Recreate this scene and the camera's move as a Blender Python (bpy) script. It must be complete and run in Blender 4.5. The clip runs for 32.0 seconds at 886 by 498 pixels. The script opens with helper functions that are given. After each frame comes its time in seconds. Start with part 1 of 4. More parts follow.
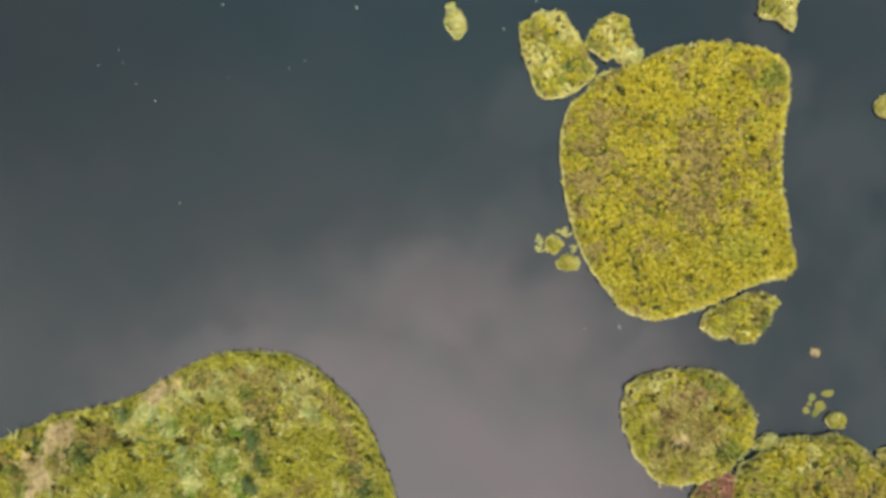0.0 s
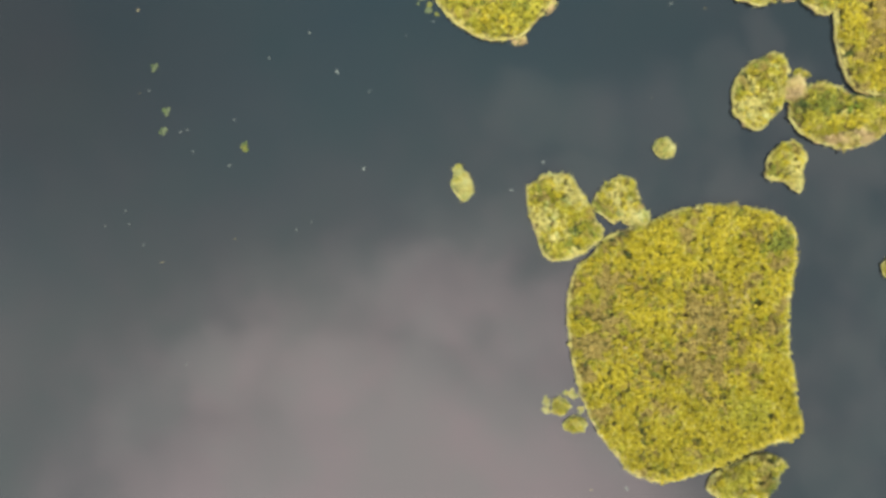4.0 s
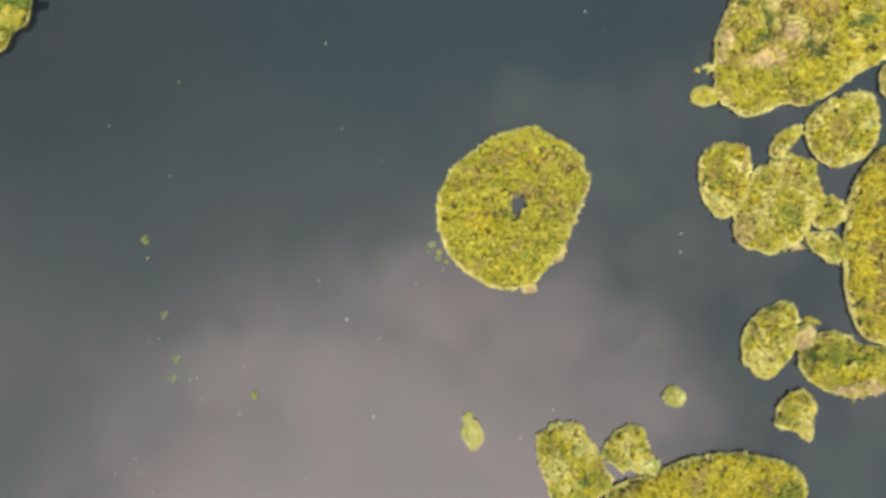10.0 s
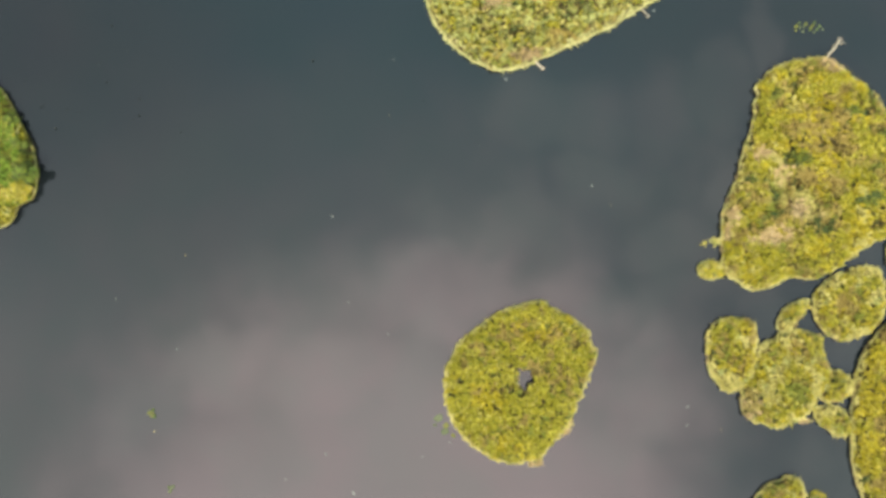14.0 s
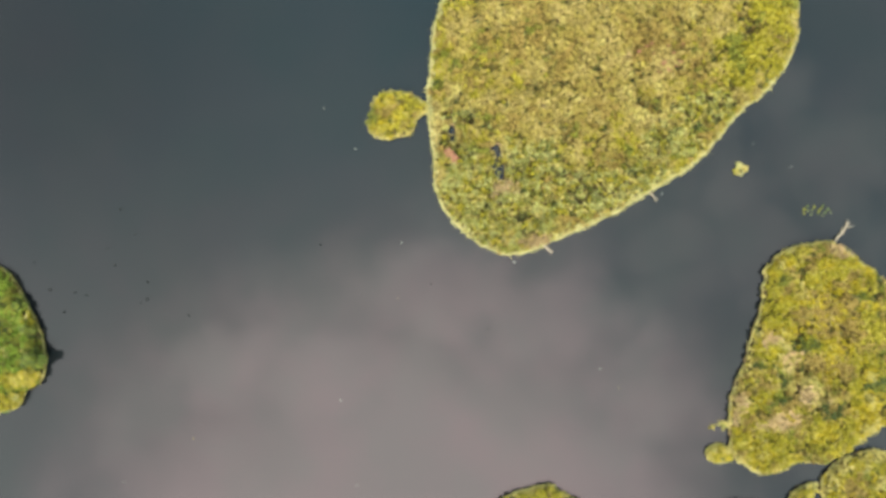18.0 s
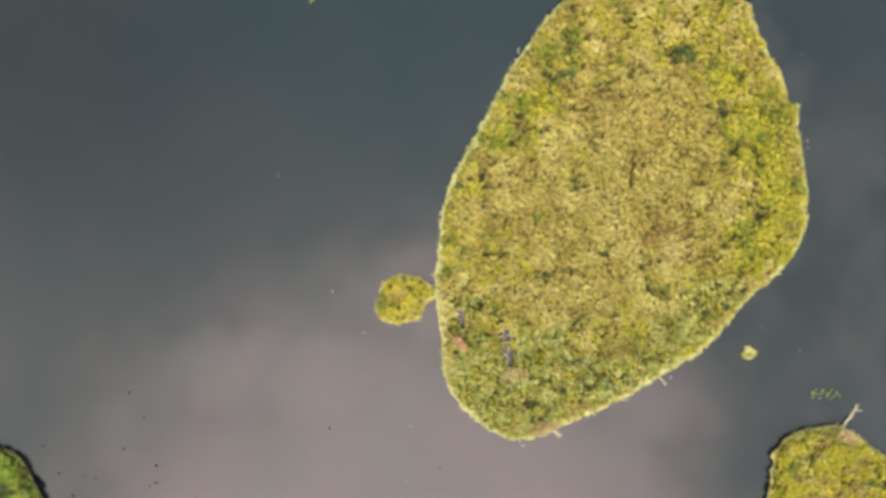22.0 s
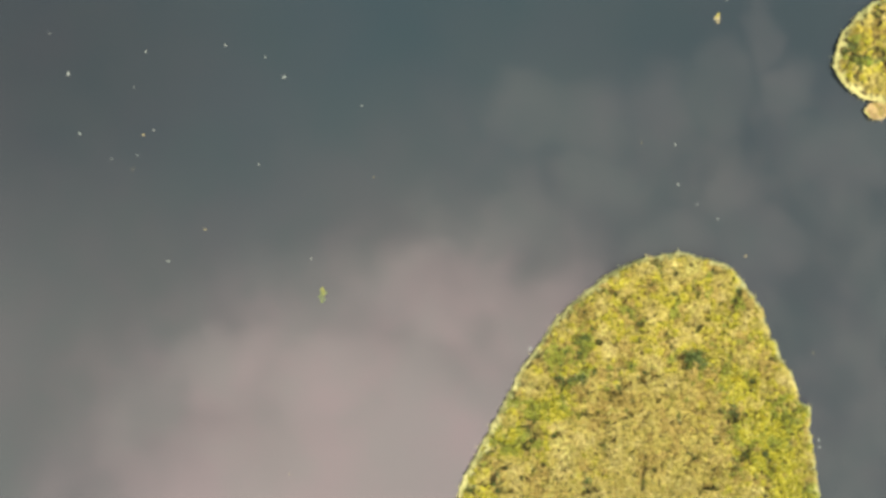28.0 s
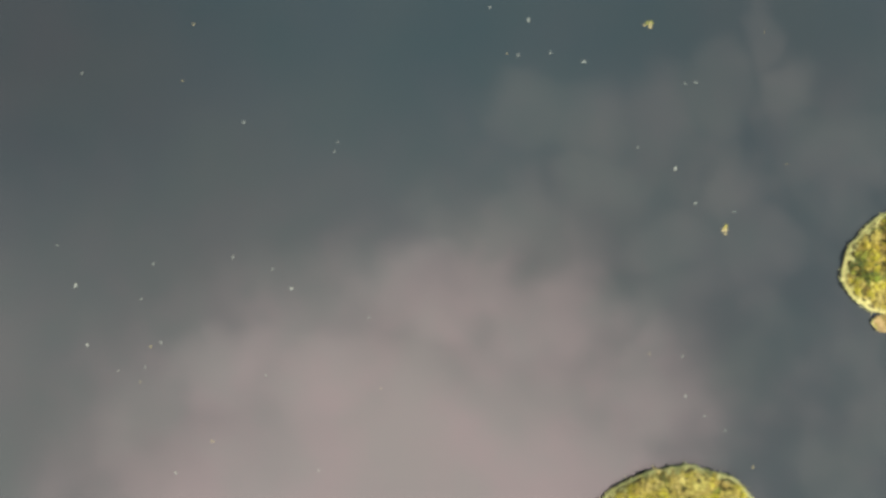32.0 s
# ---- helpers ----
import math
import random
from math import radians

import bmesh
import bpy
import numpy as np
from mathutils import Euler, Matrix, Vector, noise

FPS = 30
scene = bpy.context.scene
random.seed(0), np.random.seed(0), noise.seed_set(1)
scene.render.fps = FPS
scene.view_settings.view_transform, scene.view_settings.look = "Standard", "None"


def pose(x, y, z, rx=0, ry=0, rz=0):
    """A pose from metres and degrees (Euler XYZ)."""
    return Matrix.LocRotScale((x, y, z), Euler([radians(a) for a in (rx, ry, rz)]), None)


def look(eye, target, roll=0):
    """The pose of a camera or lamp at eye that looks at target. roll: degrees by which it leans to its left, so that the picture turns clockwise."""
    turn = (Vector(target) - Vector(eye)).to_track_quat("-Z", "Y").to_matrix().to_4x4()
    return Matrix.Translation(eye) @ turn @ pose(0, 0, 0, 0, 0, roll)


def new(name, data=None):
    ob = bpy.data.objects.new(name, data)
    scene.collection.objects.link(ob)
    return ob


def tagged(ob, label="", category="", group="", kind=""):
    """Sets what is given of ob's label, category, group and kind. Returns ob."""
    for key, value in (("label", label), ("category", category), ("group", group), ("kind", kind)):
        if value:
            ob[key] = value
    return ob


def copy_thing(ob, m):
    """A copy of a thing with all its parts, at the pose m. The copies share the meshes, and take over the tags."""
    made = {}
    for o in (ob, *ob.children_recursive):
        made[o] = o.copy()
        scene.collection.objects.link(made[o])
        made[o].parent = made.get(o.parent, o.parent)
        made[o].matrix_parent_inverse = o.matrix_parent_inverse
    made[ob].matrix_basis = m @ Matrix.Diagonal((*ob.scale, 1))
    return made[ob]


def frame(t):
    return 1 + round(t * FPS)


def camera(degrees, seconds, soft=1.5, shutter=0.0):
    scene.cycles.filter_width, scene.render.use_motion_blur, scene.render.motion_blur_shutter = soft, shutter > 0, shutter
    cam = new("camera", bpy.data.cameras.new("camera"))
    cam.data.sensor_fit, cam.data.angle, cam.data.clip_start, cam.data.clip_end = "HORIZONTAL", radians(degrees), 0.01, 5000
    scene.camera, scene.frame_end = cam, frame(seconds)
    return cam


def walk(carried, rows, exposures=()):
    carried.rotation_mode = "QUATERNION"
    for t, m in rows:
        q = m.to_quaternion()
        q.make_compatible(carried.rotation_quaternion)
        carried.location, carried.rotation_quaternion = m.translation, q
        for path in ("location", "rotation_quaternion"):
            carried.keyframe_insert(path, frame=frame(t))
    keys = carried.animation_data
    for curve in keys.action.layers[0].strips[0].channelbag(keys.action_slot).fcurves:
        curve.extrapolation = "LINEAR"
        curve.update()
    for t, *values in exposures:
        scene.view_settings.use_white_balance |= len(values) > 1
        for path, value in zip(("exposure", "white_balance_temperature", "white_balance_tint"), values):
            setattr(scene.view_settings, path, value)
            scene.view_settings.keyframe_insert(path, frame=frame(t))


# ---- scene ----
# A drone flies level over a lake with sedge islets, its camera looking straight down.
cam = camera(72.0, 32.0, soft=3.5)
ALTITUDE = 65.1
TRACK = [      # seconds, metres to the right, metres ahead
    (0, -0.00, 0.00), (1, -0.13, 4.22), (2, -0.32, 8.45), (3, -0.54, 12.82), (6, -1.08, 26.04),
    (7, -1.24, 30.47), (8, -1.41, 34.93), (9, -1.60, 39.29), (10, -1.78, 43.67), (11, -1.91, 48.07),
    (12, -2.08, 52.59), (13, -2.26, 57.28), (14, -2.49, 62.18), (17, -3.13, 76.93), (18, -3.37, 81.73),
    (19, -3.61, 86.56), (20, -3.82, 91.28), (21, -4.08, 96.24), (22, -4.30, 101.32), (23, -4.51, 106.48),
    (24, -4.72, 111.71), (25, -4.96, 117.02), (28, -5.51, 133.22), (29, -5.68, 138.75), (30, -5.88, 144.34),
    (31, -6.07, 150.02), (32, -6.30, 155.82),
]
walk(cam, [(t, pose(x, y, ALTITUDE)) for t, x, y in TRACK],
     exposures=[(0, 0.94, 6250, 8), (3, 1.10, 6300, 8), (7, 1.31, 6400, 8), (12, 1.23, 6450, 8), (17, 1.17, 6450, 9), (20, 1.22, 6550, 10), (24, 1.37, 6700, 11),
                (28, 1.67, 6850, 11), (30, 1.63, 6850, 11), (32, 1.50, 6650, 10)])

# ---- sky and sun ----
SUN_ELEVATION, SUN_AZIMUTH = 44.0, 188.0      # compass degrees, clockwise from +y
world = bpy.data.worlds.new("sky")
scene.world = world
world.use_nodes = True
wt = world.node_tree
wt.nodes.clear()


class Net:
    """Short-hand for wiring nodes."""

    def __init__(self, tree):
        self.tree = tree

    def add(self, kind):
        return self.tree.nodes.new(kind)

    def put(self, value, socket):
        if isinstance(value, bpy.types.NodeSocket):
            self.tree.links.new(value, socket)
        else:
            socket.default_value = value

    def math(self, op, a, b=0.0, c=0.0, clamp=False):
        node = self.add("ShaderNodeMath")
        node.operation, node.use_clamp = op, clamp
        for value, socket in zip((a, b, c), node.inputs):
            self.put(value, socket)
        return node.outputs[0]

    def remap(self, value, a, b, c=0.0, d=1.0):
        node = self.add("ShaderNodeMapRange")
        node.interpolation_type = "SMOOTHSTEP"
        for v, socket in zip((value, a, b, c, d), node.inputs):
            self.put(v, socket)
        return node.outputs[0]

    def noise(self, vector, scale, detail=3.0, rough=0.5):
        node = self.add("ShaderNodeTexNoise")
        if vector is not None:
            self.put(vector, node.inputs["Vector"])
        node.inputs["Scale"].default_value = scale
        node.inputs["Detail"].default_value = detail
        node.inputs["Roughness"].default_value = rough
        return node.outputs[0]

    def xyz(self, x, y, z=0.0):
        node = self.add("ShaderNodeCombineXYZ")
        for v, socket in zip((x, y, z), node.inputs):
            self.put(v, socket)
        return node.outputs[0]

    def mix(self, fac, a, b):
        node = self.add("ShaderNodeMix")
        node.data_type = "RGBA"
        self.put(fac, node.inputs[0])
        for v, socket in ((a, node.inputs[6]), (b, node.inputs[7])):
            self.put((*v, 1.0) if isinstance(v, tuple) else v, socket)
        return node.outputs[2]


n = Net(wt)
way = n.add("ShaderNodeSeparateXYZ")
wt.links.new(n.add("ShaderNodeTexCoord").outputs["Generated"], way.inputs[0])
up = n.math("MAXIMUM", way.outputs[2], 0.12)
u, v = n.math("DIVIDE", way.outputs[0], up), n.math("DIVIDE", way.outputs[1], up)     # on the flat underside of the cloud
plane = n.xyz(u, v)
nishita = n.add("ShaderNodeTexSky")
nishita.sky_type, nishita.sun_disc = "NISHITA", False
nishita.sun_elevation, nishita.sun_rotation = radians(SUN_ELEVATION), radians(SUN_AZIMUTH)
billows = n.noise(plane, 2.6, 6.0, 0.55)
fine = n.noise(plane, 9.0, 4.0, 0.55)
tufts = n.noise(n.xyz(n.math("MULTIPLY", u, 1.15), v), 7.0, 5.0, 0.55)
curl_u = n.math("ADD", u, n.math("MULTIPLY", n.math("SUBTRACT", n.noise(plane, 11.0, 3.0), 0.5), 0.11))
curl_v = n.math("ADD", v, n.math("MULTIPLY", n.math("SUBTRACT", n.noise(n.xyz(v, u, 3.0), 11.0, 3.0), 0.5), 0.11))


def puffs(spots):
    """Soft round heads of cloud: place and half width on the cloud's underside, and how dense they are."""
    total = 0.0
    for pu, pv, ru, rv, dense in spots:
        a = n.math("DIVIDE", n.math("SUBTRACT", curl_u, pu), ru)
        b = n.math("DIVIDE", n.math("SUBTRACT", curl_v, pv), rv)
        near = n.math("ADD", n.math("MULTIPLY", a, a), n.math("MULTIPLY", b, b))
        total = n.math("MAXIMUM", total, n.remap(near, 2.2, 0.0, 0.0, dense))
    return total


# thin cloud lit from behind, round the veiled sun
du = n.math("SUBTRACT", u, -0.05)
du = n.math("DIVIDE", du, n.remap(u, -0.1, 0.1, 0.66, 0.59))
lean = n.math("MULTIPLY", n.math("MINIMUM", u, 0.0), 0.09)
dv = n.math("DIVIDE", n.math("SUBTRACT", n.math("SUBTRACT", v, -0.53), lean), 0.58)
far = n.math("SQRT", n.math("ADD", n.math("MULTIPLY", du, du), n.math("MULTIPLY", dv, dv)))
far = n.math("ADD", far, n.math("MULTIPLY", n.math("SUBTRACT", billows, 0.5), 0.50))
far = n.math("ADD", far, n.math("MULTIPLY", n.math("SUBTRACT", fine, 0.5), 0.28))
heads = puffs([(0.005, -0.065, 0.12, 0.07, 0.17), (0.19, -0.11, 0.12, 0.06, 0.14), (0.37, -0.21, 0.10, 0.08, 0.14), (-0.19, -0.20, 0.09, 0.06, 0.14), (-0.36, -0.20, 0.08, 0.06, 0.12)])
glow = n.remap(n.math("SUBTRACT", far, heads), 1.14, 0.38)
# soft grey puffs on one side, a smooth veil on the other
drift = puffs([(0.135, 0.225, 0.075, 0.055, 0.75), (0.245, 0.215, 0.075, 0.06, 0.8), (0.355, 0.215, 0.055, 0.075, 0.7), (0.45, 0.25, 0.05, 0.08, 0.7), (0.56, 0.25, 0.05, 0.05, 0.9),
               (0.52, 0.34, 0.03, 0.06, 0.6), (0.47, 0.095, 0.055, 0.065, 1.0), (0.27, 0.11, 0.07, 0.05, 0.9), (0.115, 0.045, 0.06, 0.05, 0.8), (0.38, 0.01, 0.075, 0.05, 0.9),
               (0.515, 0.0, 0.065, 0.065, 0.9), (0.645, 0.16, 0.10, 0.06, 0.8)])
wisps = n.math("MULTIPLY", n.remap(tufts, 0.36, 0.72), n.math("MULTIPLY", n.remap(u, -0.05, 0.20, 0.12, 0.65), n.remap(v, 0.36, 0.15, 0.0, 1.0)))
wisps = n.math("MAXIMUM", wisps, n.math("MULTIPLY", drift, n.remap(fine, 0.25, 0.75, 0.55, 1.0)))
deep = n.mix(n.remap(v, 0.45, -0.22), (0.66, 1.07, 1.22), (1.86, 1.88, 1.82))
deep = n.mix(n.math("MULTIPLY", n.remap(u, 0.10, 0.60, 0.0, 0.85), n.remap(v, -0.30, 0.20, 0.75, 1.0)), deep, (0.72, 0.93, 1.04))
deep = n.mix(n.math("MULTIPLY", n.remap(u, -0.10, -0.75, 0.0, 0.9), n.remap(v, -0.22, 0.36)), deep, (0.64, 0.68, 0.76))
base = n.mix(n.math("MULTIPLY", wisps, 0.52), deep, (2.75, 2.65, 2.5))
cloud = n.mix(glow, base, (5.5, 4.55, 4.35))
tint = n.add("ShaderNodeMix")
tint.data_type, tint.blend_type = "RGBA", "MULTIPLY"
tint.inputs[0].default_value = 1.0
wt.links.new(cloud, tint.inputs[6])
wt.links.new(n.mix(n.remap(n.noise(plane, 6.5, 4.0, 0.55), 0.35, 0.65), (0.955, 1.0, 0.985), (1.045, 1.0, 1.015)), tint.inputs[7])
cloud = tint.outputs[2]
light = n.add("ShaderNodeMix")
light.data_type, light.blend_type = "RGBA", "ADD"
light.inputs[0].default_value = 0.012
wt.links.new(cloud, light.inputs[6])
wt.links.new(nishita.outputs[0], light.inputs[7])
back = n.add("ShaderNodeBackground")
back.inputs["Strength"].default_value = 1.0
wt.links.new(light.outputs[2], back.inputs["Color"])
wt.links.new(back.outputs[0], n.add("ShaderNodeOutputWorld").inputs[0])

sun = new("sun", bpy.data.lights.new("sun", "SUN"))
sun.data.energy, sun.data.angle, sun.data.color = 4.8, radians(6), (1.0, 0.94, 0.86)
a, e = radians(SUN_AZIMUTH), radians(SUN_ELEVATION)
sun.matrix_world = look((200 * math.sin(a) * math.cos(e), 200 * math.cos(a) * math.cos(e), 200 * math.sin(e)), (0, 0, 0))


# ---- materials ----
def material(name):
    m = bpy.data.materials.new(name)
    m.use_nodes = True
    net = Net(m.node_tree)
    return m, net, m.node_tree.nodes["Principled BSDF"]


def plant(name, low, mid, high, rough=0.6):
    """Leaves and blades: every blade has a tone of its own, and the stand varies over metres."""
    m, net, shader = material(name)
    geo = net.add("ShaderNodeNewGeometry")
    stand = net.noise(geo.outputs["Position"], 0.55, 3.0)
    grain = net.noise(geo.outputs["Position"], 2.2, 2.0)
    tone = net.math("ADD", net.math("MULTIPLY", geo.outputs["Random Per Island"], 0.1),
                    net.math("ADD", net.math("MULTIPLY_ADD", stand, 0.8, -0.15), net.math("MULTIPLY", grain, 0.5)))
    ramp = net.add("ShaderNodeValToRGB")
    ramp.color_ramp.elements[0].position, ramp.color_ramp.elements[0].color = 0.2, (*low, 1)
    ramp.color_ramp.elements[1].position, ramp.color_ramp.elements[1].color = 0.85, (*high, 1)
    ramp.color_ramp.elements.new(0.52).color = (*mid, 1)
    net.put(tone, ramp.inputs[0])
    net.put(ramp.outputs[0], shader.inputs["Base Color"])
    shader.inputs["Roughness"].default_value = rough
    shader.inputs["Specular IOR Level"].default_value = 0.06
    return m


PLANTS = {
    "yellow": plant("yellow_sedge", (0.099, 0.082, 0.003), (0.153, 0.125, 0.007), (0.208, 0.171, 0.012)),
    "olive": plant("olive_sedge", (0.086, 0.073, 0.013), (0.136, 0.114, 0.024), (0.190, 0.158, 0.041)),
    "lime": plant("lime_sedge", (0.075, 0.072, 0.004), (0.124, 0.114, 0.009), (0.179, 0.159, 0.017)),
    "vivid": plant("bright_green_leaves", (0.032, 0.055, 0.006), (0.067, 0.102, 0.011), (0.125, 0.167, 0.021)),
    "green": plant("green_sedge", (0.040, 0.048, 0.007), (0.072, 0.078, 0.010), (0.114, 0.119, 0.019)),
    "dark": plant("dark_green_leaves", (0.010, 0.014, 0.004), (0.023, 0.034, 0.009), (0.048, 0.061, 0.016)),
    "mint": plant("grey_green_leaves", (0.072, 0.081, 0.018), (0.118, 0.125, 0.034), (0.187, 0.188, 0.065)),
    "tan": plant("dry_grass", (0.119, 0.084, 0.034), (0.180, 0.130, 0.057), (0.246, 0.185, 0.092)),
    "brown": plant("withered_sedge", (0.066, 0.049, 0.010), (0.109, 0.081, 0.019), (0.156, 0.119, 0.031)),
    "red": plant("russet_leaves", (0.064, 0.027, 0.017), (0.120, 0.052, 0.033), (0.195, 0.090, 0.061)),
    "pale": plant("straw_sedge", (0.117, 0.103, 0.019), (0.180, 0.158, 0.041), (0.257, 0.229, 0.076)),
    "bleached": plant("bleached_grass", (0.120, 0.118, 0.041), (0.179, 0.173, 0.064), (0.249, 0.240, 0.099)),
    "sand": plant("faded_sedge", (0.090, 0.072, 0.019), (0.145, 0.118, 0.033), (0.206, 0.169, 0.059)),
}
KINDS = list(PLANTS)


def peat_material():
    m, net, shader = material("wet_peat_and_moss")
    where = net.add("ShaderNodeNewGeometry").outputs["Position"]
    coarse, small = net.noise(where, 0.9, 4.0), net.noise(where, 9.0, 4.0)
    colour = net.mix(net.remap(coarse, 0.35, 0.65), (0.024, 0.018, 0.006), (0.038, 0.031, 0.008))
    net.put(net.mix(net.remap(small, 0.4, 0.7), colour, (0.014, 0.011, 0.006)), shader.inputs["Base Color"])
    bump = net.add("ShaderNodeBump")
    bump.inputs["Strength"].default_value, bump.inputs["Distance"].default_value = 0.6, 0.05
    net.put(small, bump.inputs["Height"])
    net.put(bump.outputs[0], shader.inputs["Normal"])
    shader.inputs["Roughness"].default_value = 0.9
    shader.inputs["Specular IOR Level"].default_value = 0.1
    return m


def water_material():
    m, net, shader = material("calm_lake_water")
    where = net.add("ShaderNodeNewGeometry").outputs["Position"]
    murk = net.noise(where, 0.05, 4.0)
    net.put(net.mix(net.remap(murk, 0.3, 0.7), (0.0028, 0.0042, 0.0046), (0.0042, 0.0050, 0.0050)), shader.inputs["Base Color"])
    shader.inputs["IOR"].default_value = 1.333
    shader.inputs["Roughness"].default_value = 0.03
    bump = net.add("ShaderNodeBump")
    bump.inputs["Strength"].default_value, bump.inputs["Distance"].default_value = 0.15, 0.004
    net.put(net.noise(where, 0.9, 3.0), bump.inputs["Height"])
    net.put(bump.outputs[0], shader.inputs["Normal"])
    return m


def wood_material():
    m, net, shader = material("bleached_dead_wood")
    where = net.add("ShaderNodeNewGeometry").outputs["Position"]
    net.put(net.mix(net.noise(where, 14.0, 4.0), (0.10, 0.085, 0.05), (0.24, 0.20, 0.13)), shader.inputs["Base Color"])
    shader.inputs["Roughness"].default_value = 0.8
    return m


def bark_material():
    m, net, shader = material("brown_bark")
    where = net.add("ShaderNodeNewGeometry").outputs["Position"]
    net.put(net.mix(net.noise(where, 20.0, 4.0), (0.05, 0.035, 0.02), (0.13, 0.10, 0.06)), shader.inputs["Base Color"])
    shader.inputs["Roughness"].default_value = 0.85
    return m


LITTER = plant("straw_litter", (0.03, 0.021, 0.01), (0.075, 0.055, 0.024), (0.17, 0.125, 0.058), 0.8)
PEAT, WATER, WOOD, BARK = peat_material(), water_material(), wood_material(), bark_material()
DROWNED = plant("drowned_leaves", (0.004, 0.006, 0.006), (0.008, 0.010, 0.009), (0.014, 0.016, 0.013), 0.5)
PADS = {
    "yellow": plant("yellow_pad", (0.042, 0.038, 0.006), (0.062, 0.056, 0.010), (0.085, 0.078, 0.020), 0.5),
    "lime": plant("lime_pad", (0.032, 0.034, 0.005), (0.048, 0.050, 0.009), (0.068, 0.070, 0.018), 0.5),
    "green": plant("green_pad", (0.016, 0.023, 0.006), (0.026, 0.036, 0.010), (0.040, 0.052, 0.018), 0.5),
    "grey": plant("grey_green_pad", (0.022, 0.028, 0.011), (0.034, 0.041, 0.018), (0.050, 0.058, 0.030), 0.5),
    "straw": plant("straw_pad", (0.055, 0.046, 0.020), (0.080, 0.068, 0.034), (0.11, 0.095, 0.055), 0.5),
}
SCRAP = plant("pale_floating_leaf", (0.042, 0.048, 0.040), (0.064, 0.070, 0.059), (0.100, 0.107, 0.092), 0.45)
rng = np.random.default_rng(7)

# ---- the lake ----
bm = bmesh.new()
bmesh.ops.create_circle(bm, cap_ends=True, segments=96, radius=3500)
lake = new("water", bpy.data.meshes.new("water"))
bm.to_mesh(lake.data)
bm.free()
lake.data.materials.append(WATER)
lake.location = (0, 80, 0)
tagged(lake, "calm dark grey-blue lake water mirroring clouds", "lake", kind="structure")


# ---- helpers for plants ----
def lattice(x, y, cell, seed):
    """Smooth noise in 0..1 at the places x, y, with cells of that many metres."""
    gx, gy = x / cell, y / cell
    ix, iy = np.floor(gx).astype(np.int64), np.floor(gy).astype(np.int64)
    fx, fy = gx - ix, gy - iy
    fx, fy = fx * fx * (3 - 2 * fx), fy * fy * (3 - 2 * fy)

    def corner(i, j):
        h = (i * 374761393 + j * 668265263 + seed * 2147483647) & 0xFFFFFFFF
        h = ((h ^ (h >> 13)) * 1274126177) & 0xFFFFFFFF
        return ((h ^ (h >> 16)) & 0xFFFF) / 65535.0

    low = corner(ix, iy) * (1 - fx) + corner(ix + 1, iy) * fx
    high = corner(ix, iy + 1) * (1 - fx) + corner(ix + 1, iy + 1) * fx
    return low * (1 - fy) + high * fy


def lumps(x, y, cell, seed):
    """Cushions packed side by side: 1 on top of each and 0 in the gaps between, a number of its own for each, and the way from its middle."""
    ix, iy = np.floor(x / cell).astype(np.int64), np.floor(y / cell).astype(np.int64)
    near = np.full(len(x), 9.0)
    own, way_x, way_y = np.zeros(len(x)), np.zeros(len(x)), np.zeros(len(x))
    for i in (-1, 0, 1):
        for j in (-1, 0, 1):
            cx, cy = (ix + i) * cell, (iy + j) * cell
            px = cx + cell * lattice(cx + 0.01, cy + 0.01, cell, seed)
            py = cy + cell * lattice(cx + 0.01, cy + 0.01, cell, seed + 1)
            far = np.hypot(x - px, y - py) / cell
            closer = far < near
            own = np.where(closer, lattice(cx + 0.01, cy + 0.01, cell, seed + 2), own)
            way_x, way_y = np.where(closer, x - px, way_x), np.where(closer, y - py, way_y)
            near = np.minimum(near, far)
    return np.sqrt(np.clip(1 - (near / 0.85) ** 2, 0, 1)), own, np.arctan2(way_y, way_x)


# for each stand: the width of its tufts and of its bushes in metres, how much each sets the colour, how high the bushes swell, the share of gaps and of bare ground
GROWTH = {
    "yellow": (0.56, 1.7, 0.16, 0.16, 0.24, 0.23, 0.035),
    "fresh": (0.60, 1.7, 0.26, 0.10, 0.16, 0.24, 0.060),
    "pale": (0.50, 1.3, 0.15, 0.15, 0.14, 0.24, 0.035),
    "mixed": (0.54, 1.7, 0.12, 0.28, 0.40, 0.23, 0.030),
    "big": (0.52, 1.9, 0.12, 0.30, 0.55, 0.22, 0.020),
    "green": (0.54, 1.8, 0.16, 0.28, 0.45, 0.20, 0.012),
    "vivid": (0.62, 1.6, 0.24, 0.35, 0.30, 0.20, 0.030),
}
# the plants along the shore, mostly pale, which also imitates a sunlit edge, and how many metres deep they stand
RIMS = {"big": ("bleached", 0.36), "mixed": ("pale", 0.28), "yellow": ("pale", 0.28), "fresh": ("pale", 0.32), "pale": ("pale", 0.30), "green": ("lime", 0.8)}
# the paler plant that grows among each kind
BRIGHTER = np.array([KINDS.index({"yellow": "pale", "olive": "sand", "lime": "pale", "dark": "green", "mint": "bleached", "brown": "sand",
                                  "sand": "pale", "red": "brown"}.get(k, k)) for k in KINDS])
# low plants between the clumps, coloured darker to deepen the shade in the gaps
GAP_SHADE_PLANTS = (("dark", 0.52), ("brown", 0.40), ("green", 0.08))


def ranked(values):
    order = np.empty(len(values))
    order[np.argsort(values)] = np.arange(len(values))
    return (order + 0.5) / max(1, len(values))


